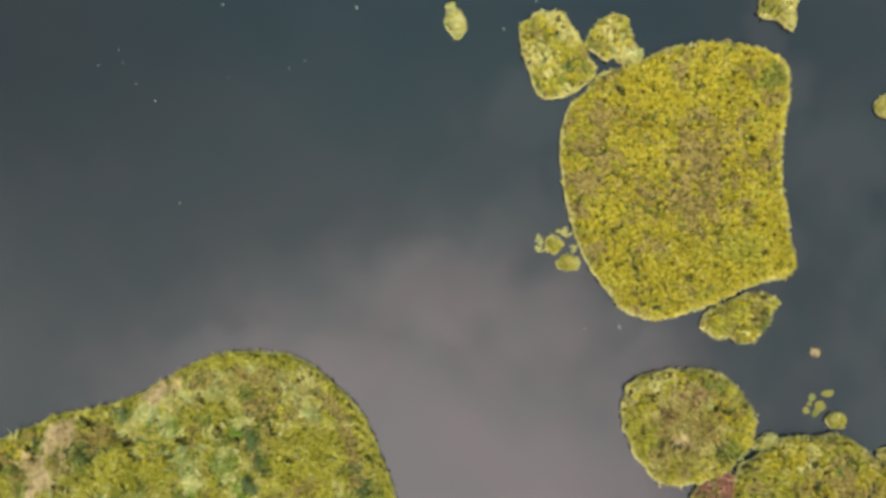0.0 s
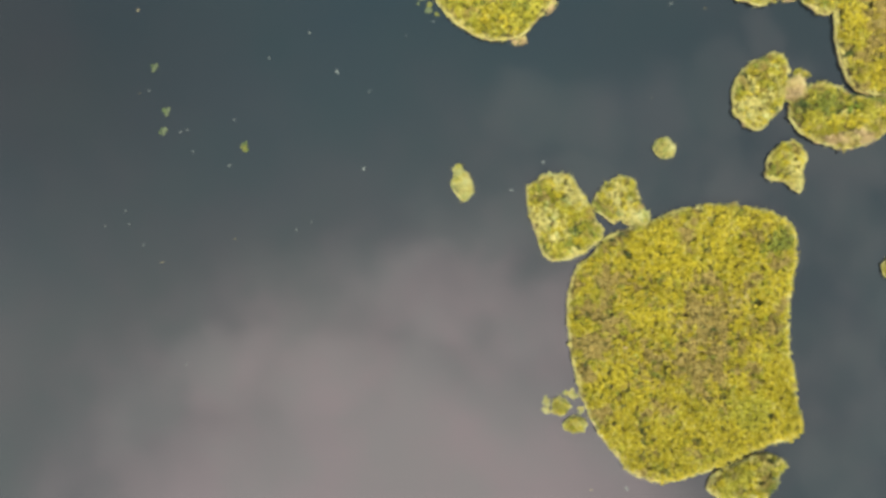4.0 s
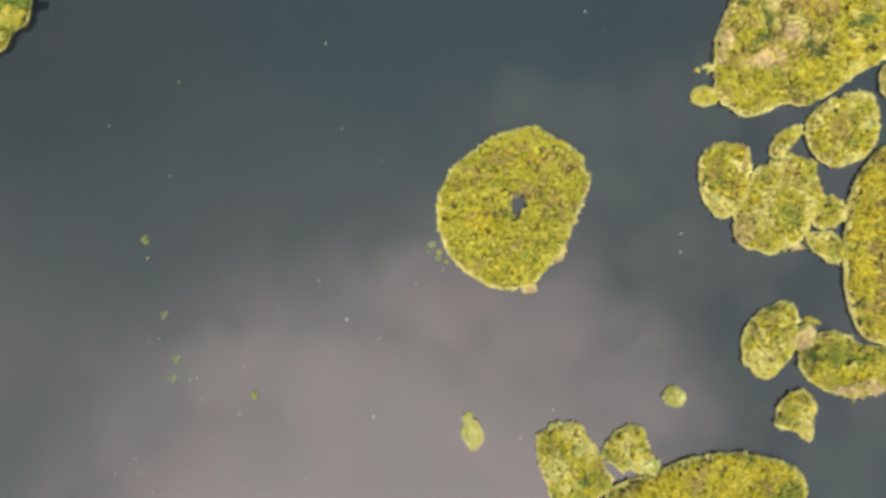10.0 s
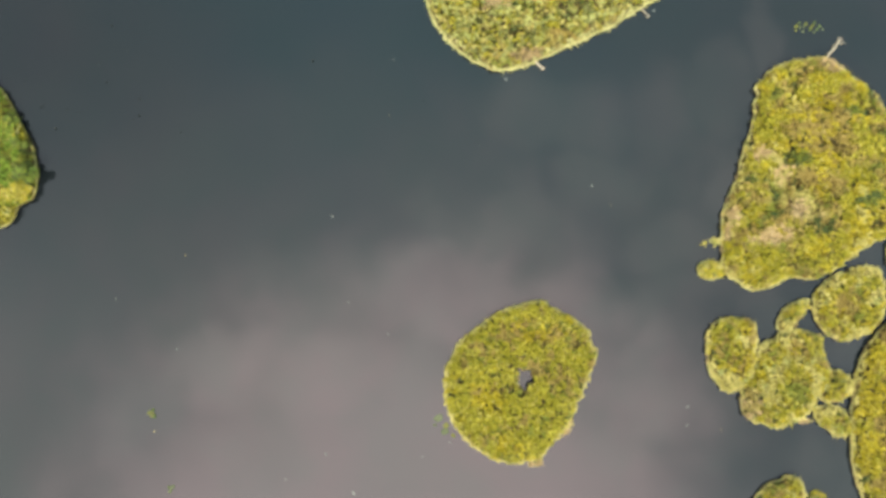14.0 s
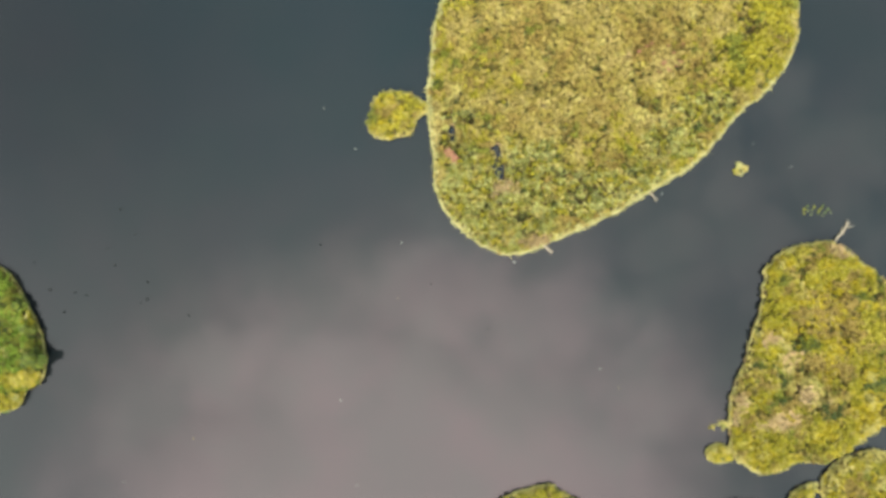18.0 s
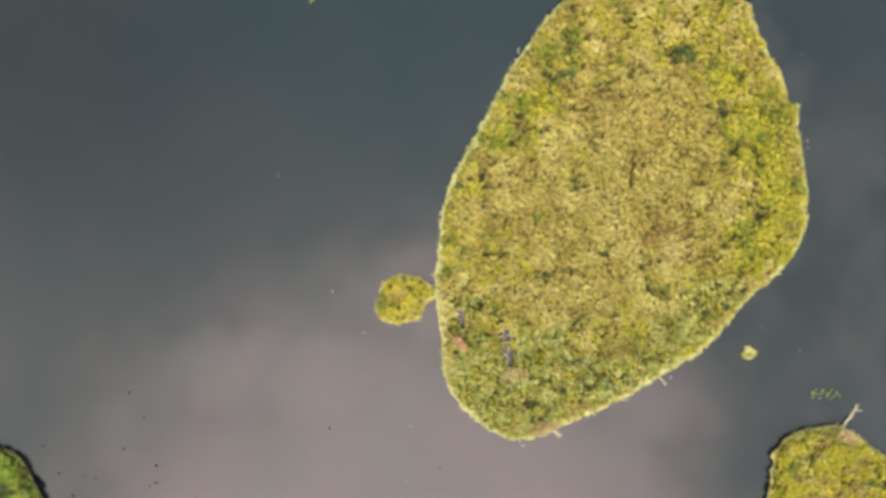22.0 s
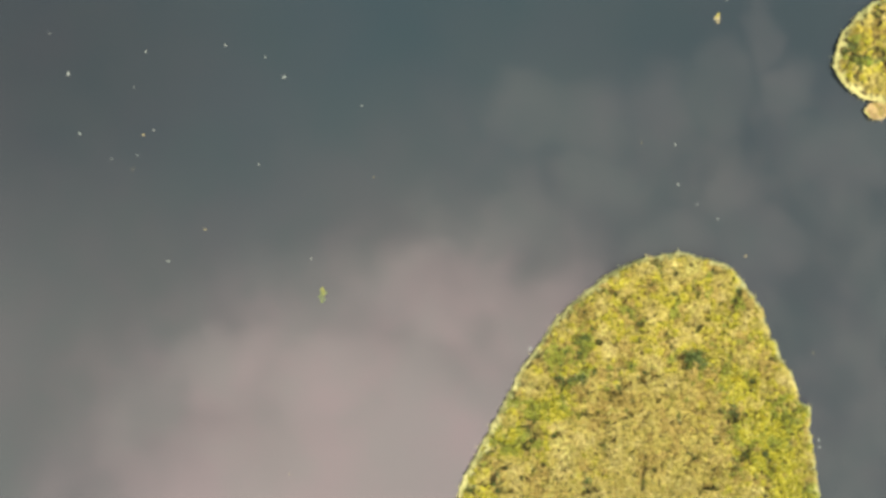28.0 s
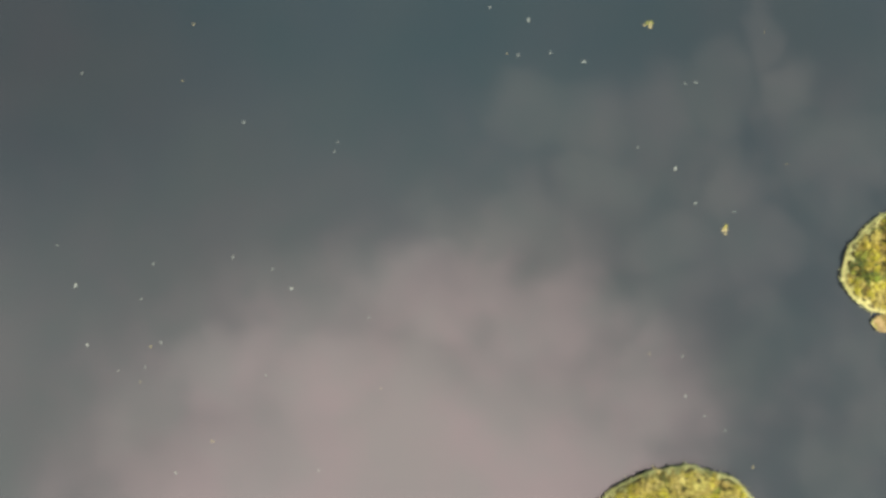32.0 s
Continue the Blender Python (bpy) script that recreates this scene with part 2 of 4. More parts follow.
def closed_curve(corners, step):
    """A smooth closed line through the corners, cut into pieces about step long, slightly uneven."""
    p = np.array(corners, float)
    a, b, c, d = np.roll(p, 1, 0), p, np.roll(p, -1, 0), np.roll(p, -2, 0)
    line = []
    for k in range(len(p)):
        count = max(2, int(round(np.linalg.norm(c[k] - b[k]) / step)))
        t = (np.arange(count) / count)[:, None]
        line.append(0.5 * (2 * b[k] + (c[k] - a[k]) * t + (2 * a[k] - 5 * b[k] + 4 * c[k] - d[k]) * t ** 2
                           + (3 * b[k] - a[k] - 3 * c[k] + d[k]) * t ** 3))
    return np.concatenate(line)


def turning(line):
    q = np.roll(line, -1, 0)
    return 0.5 * np.sum(line[:, 0] * q[:, 1] - q[:, 0] * line[:, 1])


def outward(line):
    along = np.roll(line, -1, 0) - np.roll(line, 1, 0)
    along /= np.linalg.norm(along, axis=1)[:, None] + 1e-9
    side = np.stack((along[:, 1], -along[:, 0]), 1)
    return side if turning(line) > 0 else -side


def inside(points, line):
    x, y = points[:, 0], points[:, 1]
    hit = np.zeros(len(points), bool)
    for (x0, y0), (x1, y1) in zip(line, np.roll(line, -1, 0)):
        if y0 != y1:
            cross = ((y0 > y) != (y1 > y)) & (x < (x1 - x0) * (y - y0) / (y1 - y0) + x0)
            hit ^= cross
    return hit


def part(name, data, mats, parent, label="", kind=""):
    ob = new(name, data)
    for m in mats:
        data.materials.append(m)
    ob.parent = parent
    return tagged(ob, label, kind=kind)


def quads(name, corners, index=None):
    """One mesh of loose four-cornered blades; corners has the shape (blades, 4, 3)."""
    count = len(corners)
    me = bpy.data.meshes.new(name)
    me.vertices.add(4 * count)
    me.vertices.foreach_set("co", corners.astype(np.float32).ravel())
    me.loops.add(4 * count)
    me.loops.foreach_set("vertex_index", np.arange(4 * count, dtype=np.int32))
    me.polygons.add(count)
    me.polygons.foreach_set("loop_start", np.arange(0, 4 * count, 4, dtype=np.int32))
    if index is not None:
        me.polygons.foreach_set("material_index", index.astype(np.int32))
    me.update(calc_edges=True)
    return me


def blades(root, azimuth, reach, rise, width, arch=0.75):
    """Bent blades: from root, reach out along azimuth and up by rise; width across the middle."""
    out = np.stack((np.cos(azimuth), np.sin(azimuth), np.zeros_like(azimuth)), 1)
    side = np.stack((-out[:, 1], out[:, 0], np.zeros_like(azimuth)), 1)
    mid = root + out * (0.5 * reach)[:, None]
    mid[:, 2] += rise * arch
    tip = root + out * reach[:, None]
    tip[:, 2] += rise
    wide = side * (0.5 * width)[:, None]
    return np.stack((root, mid + wide, tip, mid - wide), 1)


# how the plants mix in a stand, from the dullest to the brightest
MIXES = {
    "yellow": (("brown", 0.16), ("lime", 0.18), ("yellow", 0.66)),
    "fresh": (("brown", 0.14), ("green", 0.06), ("lime", 0.72), ("yellow", 0.08)),
    "mixed": (("dark", 0.03), ("green", 0.08), ("brown", 0.15), ("olive", 0.10), ("lime", 0.40), ("yellow", 0.19), ("pale", 0.05)),
    "pale": (("green", 0.06), ("brown", 0.10), ("lime", 0.32), ("yellow", 0.17), ("mint", 0.03), ("pale", 0.32)),
    "green": (("dark", 0.04), ("green", 0.16), ("brown", 0.08), ("olive", 0.10), ("lime", 0.52), ("pale", 0.10)),
    "vivid": (("dark", 0.12), ("green", 0.24), ("vivid", 0.59), ("lime", 0.05)),
    "big": (("dark", 0.02), ("green", 0.11), ("brown", 0.20), ("lime", 0.22), ("olive", 0.28), ("sand", 0.12), ("pale", 0.05)),
    "tanny": (("green", 0.04), ("brown", 0.34), ("olive", 0.31), ("sand", 0.22), ("pale", 0.06), ("tan", 0.03)),
    "brownish": (("brown", 0.50), ("green", 0.05), ("yellow", 0.45)),
    "brown": (("brown", 0.68), ("yellow", 0.20), ("sand", 0.12)),
    "tan": (("brown", 0.16), ("sand", 0.30), ("tan", 0.54)),
    "straw": (("sand", 0.15), ("pale", 0.30), ("tan", 0.55)),
    "red": (("dark", 0.20), ("brown", 0.25), ("red", 0.55)),
    "ruddy": (("brown", 0.50), ("red", 0.07), ("sand", 0.43)),
    "lime": (("green", 0.10), ("lime", 0.70), ("yellow", 0.20)),
    "mint": (("dark", 0.10), ("green", 0.30), ("vivid", 0.18), ("mint", 0.32), ("bleached", 0.10)),
    "hay": (("dark", 0.05), ("brown", 0.30), ("olive", 0.34), ("mint", 0.13), ("bleached", 0.18)),
    "umber": (("dark", 0.32), ("brown", 0.58), ("sand", 0.10)),
    "shade": (("dark", 0.55), ("brown", 0.25), ("mint", 0.20)),
    "bushy": (("dark", 0.26), ("green", 0.32), ("vivid", 0.42)),
    "dark": (("dark", 0.62), ("green", 0.28), ("vivid", 0.10)),
    "speckle": (("dark", 0.03), ("green", 0.12), ("lime", 0.27), ("mint", 0.33), ("pale", 0.25)),
    "leafy": (("dark", 0.10), ("green", 0.24), ("lime", 0.58), ("yellow", 0.08)),
    "cream": (("green", 0.03), ("lime", 0.12), ("mint", 0.14), ("bleached", 0.28), ("pale", 0.43)),
    "flecked": (("dark", 0.30), ("green", 0.20), ("mint", 0.50)),
    "ashen": (("dark", 0.20), ("brown", 0.52), ("tan", 0.14), ("red", 0.14)),
    "stand_green": (("dark", 0.10), ("green", 0.48), ("lime", 0.42)),
}
PATCHES = {"green": "stand_green"}


def choose(table, u):
    cut = np.cumsum([share for _, share in table])
    pick = np.searchsorted(cut / cut[-1], np.clip(u, 0, 0.9999))
    return np.array([KINDS.index(kind) for kind, _ in table])[pick]


def stroke(points, wide, name):
    """Patches along a line: a band of one stand that many metres to either side."""
    made = []
    for (x0, y0), (x1, y1) in zip(points, points[1:]):
        count = max(1, int(math.hypot(x1 - x0, y1 - y0) / (1.2 * wide)))
        made += [(x0 + (x1 - x0) * k / count, y0 + (y1 - y0) * k / count, wide, wide, name) for k in range(count)]
    return made + [(*points[-1], wide, wide, name)]


def islet(corners, mix, label, height=0.55, pools=(), patches=()):
    """A hummock of peat in the water, overgrown with sedge: bank, cover of tufts, and a fringe that droops over the water."""
    p = np.array(corners, float)
    middle = p.mean(0)
    p = p - middle
    across = float(min(np.ptp(p[:, 0]), np.ptp(p[:, 1])))
    small = across < 3.0
    raft = across < 1.5
    line = closed_curve(p, 0.3 if not small else 0.12)
    face = outward(line)
    rough = lattice(line[:, 0] + middle[0], line[:, 1] + middle[1], 0.55, 3) + 0.6 * lattice(line[:, 0] + middle[0], line[:, 1] + middle[1], 0.22, 4)
    line = line + face * ((rough - 0.8) * min(0.38 if mix in ("pale", "mixed") else 0.22, (0.16 if small else 0.085) * across))[:, None]
    holes = [closed_curve(np.array(q, float) - middle, 0.25) for q in pools]
    thing = new("water_plant" if raft else "sedge_hummock" if small else "marsh_islet")
    thing.location = (middle[0], middle[1], 0)
    thing.empty_display_size = 0.5
    tagged(thing, label, "water plant" if raft else "hummock" if small else "islet",
           "floating water plants" if raft else "sedge hummocks" if small else "marsh islets")

    # bank
    lift = 0.02 if raft else min(0.12 if mix == "green" else 0.27, 0.07 + 0.06 * across)
    bm = bmesh.new()
    loops = []
    for ring, side in [(line, face)] + [(q, -outward(q)) for q in holes]:
        inset = min(0.13, 0.08 * across)
        rows = []
        for shift, z in ((0.03, -0.25), (0.0, 0.02), (-0.5 * inset, 0.65 * lift), (-inset, lift)):
            at = ring + side * shift
            rows.append([bm.verts.new((x, y, z)) for x, y in at])
        for low, high in zip(rows, rows[1:]):
            for k in range(len(low)):
                j = (k + 1) % len(low)
                bm.faces.new((low[k], low[j], high[j], high[k])).material_index = 1 if low is not rows[0] else 0
        loops.append([bm.edges.get((rows[-1][k], rows[-1][(k + 1) % len(ring)])) for k in range(len(ring))])
    bmesh.ops.triangle_fill(bm, use_beauty=True, use_dissolve=False, edges=[e for ring in loops for e in ring])
    bmesh.ops.recalc_face_normals(bm, faces=bm.faces)
    me = bpy.data.meshes.new("peat_bank")
    bm.to_mesh(me)
    bm.free()
    if not raft:
        part("peat_bank", me, [PEAT, PEAT if small or mix == "vivid" else LITTER], thing, "dark peat bank edged with dry litter")

    # tufts on a jittered grid, gathered into round clumps and these into low bushes
    gap = 0.17 if small else 0.28
    fine, coarse, own_fine, own_coarse, swell, gaps, bare = GROWTH.get(mix, (0.45, 1.2, 0.4, 0.1, 0.1, 0.16, 0.03))
    if small:
        gaps, bare = 0.26, 0.05
    lo, hi = line.min(0), line.max(0)
    gx, gy = np.meshgrid(np.arange(lo[0], hi[0], gap), np.arange(lo[1], hi[1], gap))
    spots = np.stack((gx.ravel(), gy.ravel()), 1)
    spots += rng.uniform(-0.5, 0.5, spots.shape) * gap
    spots = spots[inside(spots, line - face * min(0.08, 0.05 * across))]
    for q in holes:
        spots = spots[~inside(spots, q - (q.mean(0) - q) * 0.10) | (rng.random(len(spots)) < (0.14 if mix == "big" else 0.0))]
    wx, wy = spots[:, 0] + middle[0], spots[:, 1] + middle[1]
    edge = np.full(len(spots), 9.0)
    for x, y in line:
        edge = np.minimum(edge, np.hypot(spots[:, 0] - x, spots[:, 1] - y))
    bend_x, bend_y = wx + 0.55 * (lattice(wx, wy, 0.7, 41) - 0.5), wy + 0.55 * (lattice(wx, wy, 0.7, 42) - 0.5)
    dome, own, away = lumps(bend_x, bend_y, fine, 31)
    bush, kin, _ = lumps(bend_x, bend_y, coarse, 35)
    loose = rng.random(len(spots))
    u = ranked(0.4 * lattice(wx, wy, 2.3, 5) + 0.2 * lattice(wx, wy, 0.9, 6) + own_fine * own + own_coarse * kin + 0.03 * loose)
    kind = choose(MIXES[mix], u)
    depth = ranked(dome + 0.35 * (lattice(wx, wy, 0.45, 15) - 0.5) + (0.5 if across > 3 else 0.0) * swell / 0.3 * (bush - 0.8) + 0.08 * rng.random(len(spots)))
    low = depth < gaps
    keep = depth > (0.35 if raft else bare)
    # tufts down in the gaps turn dark: shade put into their colour
    kind = np.where(low & (loose < 0.9), choose((("dark", 0.6), ("green", 0.4)) if mix == "vivid" else GAP_SHADE_PLANTS, rng.random(len(spots))), kind)
    wobble = lattice(wx, wy, 1.1, 8) - 0.5 + 0.6 * (lattice(wx, wy, 0.45, 9) - 0.5)
    grainy = np.zeros(len(spots), bool)
    for x, y, rx, ry, name in patches:
        far = np.sqrt(((wx - x) / rx) ** 2 + ((wy - y) / ry) ** 2) + (0.42 if mix == "green" else 0.9) * wobble
        held = rng.random(len(spots)) < np.clip((1.15 - far) / 0.35, 0, 1)
        if name == "bare":
            keep &= ~held
        else:
            taken = choose(MIXES[PATCHES.get(name, name)], 0.6 * u + 0.25 * own + 0.15 * loose if mix in ("big", "mixed") else 0.45 * u + 0.3 * own + 0.25 * loose)
            kind = np.where(held & ~(low & (loose < 0.6)), taken, kind)
            if name in ("speckle", "flecked"):
                fleck, tone, _ = lumps(wx, wy, 0.40, 51)
                kind = np.where(held, choose(MIXES[name], tone), kind)
                keep &= ~(held & (fleck + 0.2 * loose < (0.68 if name == "speckle" else 1.0)))
                low |= held & (fleck < 0.75)
                grainy |= held
            elif name == "dark":
                keep &= ~(held & (depth < 0.10))
    if mix in RIMS and not small:
        plant_kind, wide = RIMS[mix]
        shore = (edge < wide * (0.5 + 0.9 * lattice(wx, wy, 1.4, 44))) & (loose < 0.8)
        kind = np.where(shore, KINDS.index(plant_kind), kind)
        low &= ~shore
        keep |= shore
    else:
        shore = np.zeros(len(spots), bool)
    if not keep.any():
        keep[:] = True
    spots, kind, wx, wy, dome, own, away, bush, low, edge, shore, grainy = (a[keep] for a in (spots, kind, wx, wy, dome, own, away, bush, low, edge, shore, grainy))
    rounded = np.clip(edge / min(0.9, 0.3 * across), 0, 1)
    rounded = rounded * (2 - rounded)
    dry = (kind == KINDS.index("tan")) | (kind == KINDS.index("mint"))
    count = 13
    tall = height * (0.30 + 0.35 * own + 0.25 * lattice(wx, wy, 1.25, 11) + 0.15 * rng.random(len(spots))) * (0.55 + 0.45 * rounded)
    tall *= np.where(low, 0.45, 1.0) * np.where(shore, 0.5, 1.0) * np.clip(0.5 + 0.35 * across, 0, 1) * np.where(dry, 1.25, 1.0)
    who = np.repeat(np.arange(len(spots)), count)
    total = len(who)
    drift = 2 * np.pi * 1.5 * lattice(wx, wy, 2.8, 21)          # the wind has combed the stands
    combed = rng.random(total) < np.where(dry, 0.6, 0.12)[who]
    azimuth = np.where(rng.random(total) < 0.65, away[who] + rng.normal(0, 0.7, total), rng.uniform(0, 2 * np.pi, total))
    azimuth = np.where(combed, drift[who] + rng.normal(0, 0.5, total), azimuth)
    root = np.empty((total, 3))
    root[:, :2] = spots[who] + (0.35 * gap * rng.random(total))[:, None] * np.stack((np.cos(azimuth), np.sin(azimuth)), 1)
    mound = 0.25 * lattice(wx, wy, 1.35, 17) if across > 8 else np.zeros(len(spots))
    crest = (mound + (0.42 * fine * dome if not raft else 0.0) + (swell * bush if across > 3 else 0.0)) * rounded * np.where(low, 0.6, 1.0)
    for q in holes:
        crest = np.where(inside(spots, q), -0.12, crest)
    root[:, 2] = lift - 0.05 + crest[who] + (0.02 if raft else 0.10 * min(1.0, across / 2)) * rounded[who]
    reach = (1.5 if small else 1.0) * gap * rng.uniform(0.45, 1.15, total) * np.where(dry, 1.5, 1.0)[who] * np.where(rng.random(total) < 0.12, 1.5, 1.0)
    reach *= np.where(grainy, 0.8, 1.0)[who]
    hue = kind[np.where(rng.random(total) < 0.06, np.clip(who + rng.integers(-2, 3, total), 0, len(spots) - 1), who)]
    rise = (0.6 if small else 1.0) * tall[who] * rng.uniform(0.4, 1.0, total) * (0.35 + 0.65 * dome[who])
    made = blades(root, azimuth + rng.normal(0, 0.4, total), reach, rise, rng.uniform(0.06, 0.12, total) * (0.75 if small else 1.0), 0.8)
    if not small:
        # stiff single leaves that stand out over the clumps
        held = np.repeat(np.flatnonzero(~low & ~grainy), 4 if mix in ("yellow", "fresh", "pale") else 3)
        total = len(held)
        root = np.column_stack((spots[held] + rng.normal(0, 0.08, (total, 2)), lift + crest[held] + 0.5 * tall[held]))
        streaked = mix in ("mixed", "green")
        point = np.where(rng.random(total) < (0.35 if streaked else 0.0), drift[held] + rng.normal(0, 0.35, total), away[held] + rng.normal(0, 0.8, total))
        leaf = blades(root, point, rng.uniform(0.22, 0.60 if streaked else 0.46, total), tall[held] * rng.uniform(-0.1, 0.5, total), rng.uniform(0.06, 0.11, total), 0.9)
        made, hue = np.concatenate((made, leaf)), np.concatenate((hue, np.where(rng.random(total) < 0.8, kind[held], BRIGHTER[kind[held]])))
    if mix in ("green", "vivid", "big"):
        # long bent strands of grass over the dry and grey-green stands
        few = mix == "big"
        held = np.repeat(np.flatnonzero((dry | (rng.random(len(spots)) < 0.03)) & (edge > 0.7)), 3 if few else 9)
        total = len(held)
        root = np.column_stack((spots[held] + rng.normal(0, 0.15, (total, 2)), lift + 0.42 * fine * dome[held] + swell * bush[held] + 0.4 * tall[held]))
        long = blades(root, drift[held] + rng.normal(0, 0.45, total), rng.uniform(0.5, 0.9 if few else 1.7, total), tall[held] * rng.uniform(0.2, 0.6, total),
                      rng.uniform(0.04, 0.075, total) * (1.0 if few else 1.5), 0.9)
        straw = np.array([KINDS.index(k) for k in ("pale", "mint", "bleached", "lime")])[rng.integers(0, 4, total)]
        straw = np.where(kind[held] == KINDS.index("tan"), KINDS.index("tan"), straw)
        made, hue = np.concatenate((made, long)), np.concatenate((hue, straw))
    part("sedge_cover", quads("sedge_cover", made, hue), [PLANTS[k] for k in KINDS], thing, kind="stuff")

    if raft:
        return thing
    # fringe at the water's edge; its pale colours partly paint sunlight on the bank
    rim = closed_curve(line[::3] if not small else line, 0.07)
    side = outward(rim)
    wx, wy = rim[:, 0] + middle[0], rim[:, 1] + middle[1]
    lush = lattice(wx, wy, 1.3, 13)
    times = 6
    who = np.repeat(np.arange(len(rim)), times)
    total = len(who)
    root = np.empty((total, 3))
    root[:, :2] = rim[who] - side[who] * rng.uniform(0.05, 0.28 if not small else 0.15, total)[:, None]
    root[:, 2] = lift * 0.8 + 0.06
    azimuth = np.arctan2(side[who, 1], side[who, 0]) + rng.normal(0, 0.55, total)
    reach = rng.uniform(0.06, 0.22, total) * (0.5 + 0.7 * lush[who]) * np.where(rng.random(total) < 0.06, 2.1, 1.0) * height / 0.5 * (1.7 if mix == "big" else 1.0)
    rise = rng.uniform(-0.18, 0.06, total)
    some = rng.random(total) < (0.25 if mix == "vivid" else 0.55) + 0.45 * lattice(wx, wy, 0.8, 14)[who]
    root, azimuth, reach, rise, who = root[some], azimuth[some], reach[some], rise[some], who[some]
    total = len(who)
    hue = np.array([KINDS.index(k) for k in (("mint", "bleached", "bleached", "bleached") if mix == "big" else ("sand", "pale", "bleached", "pale"))])[np.clip((lush[who] * 2.2 + rng.random(total) * 1.8).astype(int), 0, 3)]
    made = blades(root, azimuth, reach, rise, rng.uniform(0.05, 0.10, total), 0.6)
    made[:, 1:, 2] = np.maximum(made[:, 1:, 2], 0.012)
    part("shore_fringe", quads("shore_fringe", made, hue), [PLANTS[k] for k in KINDS], thing, "straw-coloured grass drooping over the water", kind="stuff")
    return thing


# ---- floating scraps, stubs, dead wood, shrubs ----
def leaf_pad(bm, x, y, length, width, turn, z):
    """A thin cupped leaf of eight corners."""
    ring = []
    for k in range(8):
        a = 2 * math.pi * k / 8
        lx, ly = 0.5 * length * math.cos(a), 0.5 * width * math.sin(a)
        ring.append((x + lx * math.cos(turn) - ly * math.sin(turn), y + lx * math.sin(turn) + ly * math.cos(turn)))
    low = [bm.verts.new((a, b, z - 0.012)) for a, b in ring]
    high = [bm.verts.new((a, b, z + 0.014)) for a, b in ring]
    bm.faces.new(high)
    bm.faces.new(list(reversed(low)))
    for k in range(8):
        bm.faces.new((low[k], low[(k + 1) % 8], high[(k + 1) % 8], high[k]))


def floating_plant(x, y, pads, tones, label):
    """Leaves that float side by side, each one cupped; pads: place beside the middle, length, width, turn in degrees."""
    thing = new("water_plant")
    thing.location = (x, y, 0)
    tagged(thing, label, "water plant", "floating water plants")
    for k, (dx, dy, long, wide, turn) in enumerate(pads):
        bm = bmesh.new()
        turn = radians(turn)
        side = 12
        rings = []
        for scale, z in ((0.90, -0.02), (1.0, 0.02), (0.92, 0.045), (0.45, 0.03)):
            ring = []
            for j in range(side):
                a = 2 * math.pi * j / side
                dent = scale * (0.72 if j == 0 else 1.0 + 0.07 * math.sin(3 * a + k))
                lx, ly = 0.5 * long * dent * math.cos(a), 0.5 * wide * dent * math.sin(a)
                ring.append(bm.verts.new((dx + lx * math.cos(turn) - ly * math.sin(turn), dy + lx * math.sin(turn) + ly * math.cos(turn), z + 0.012 * (k % 3))))
            rings.append(ring)
        for low, high in zip(rings, rings[1:]):
            for j in range(side):
                bm.faces.new((low[j], low[(j + 1) % side], high[(j + 1) % side], high[j]))
        bm.faces.new(rings[-1])
        bm.faces.new(list(reversed(rings[0])))
        me = bpy.data.meshes.new("leaf")
        bm.to_mesh(me)
        bm.free()
        part("leaf", me, [PADS[tones[k % len(tones)]]], thing)


def tuft_of_pads(x, y, rx, ry, count, size, tones, label):
    """A loose patch of floating leaves within an oval."""
    pads = []
    for k in range(count):
        a, q = 2.4 * k + float(rng.uniform(-0.3, 0.3)), math.sqrt((k + 0.4) / count)
        long = size * float(rng.uniform(0.7, 1.25))
        pads.append((rx * q * math.cos(a), ry * q * math.sin(a), long, long * float(rng.uniform(0.55, 0.9)), float(rng.uniform(0, 360))))
    floating_plant(x, y, pads, tones, label)


SCRAPS = []


def scrap(x, y, size):
    """A torn floating leaf or two; size is about half its length."""
    if not SCRAPS:
        for k in range(4):
            bm = bmesh.new()
            leaf_pad(bm, 0, 0, 1.5, 1.05, 0.3, 0.006)
            if k < 3:
                leaf_pad(bm, 0.7, 0.5 - 0.3 * k, 1.0, 0.75, 1.1 * k, 0.020)
            if k == 2:
                leaf_pad(bm, -0.6, 0.6, 0.7, 0.5, 2.0, 0.034)
            ob = new("floating_leaf", bpy.data.meshes.new("floating_leaf"))
            bm.to_mesh(ob.data)
            bm.free()
            ob.data.materials.append(PADS["straw"] if k == 3 else SCRAP)
            tagged(ob, "small straw-coloured leaf scrap floating on water" if k == 3 else "small pale green-white leaf scrap floating on water", "leaf", "floating leaves")
            SCRAPS.append([ob, False])
    item = SCRAPS[int(rng.integers(0, 4))]
    wide = 0.62 * size
    at = pose(x, y, 0.0, 0, 0, float(rng.uniform(0, 360)))
    if item[1]:
        wide /= item[0].scale.x
        copy_thing(item[0], at @ Matrix.Diagonal((wide, wide, 1, 1)))
    else:
        item[0].matrix_basis = at @ Matrix.Diagonal((wide, wide, 1, 1))
        item[1] = True


STUBS = []


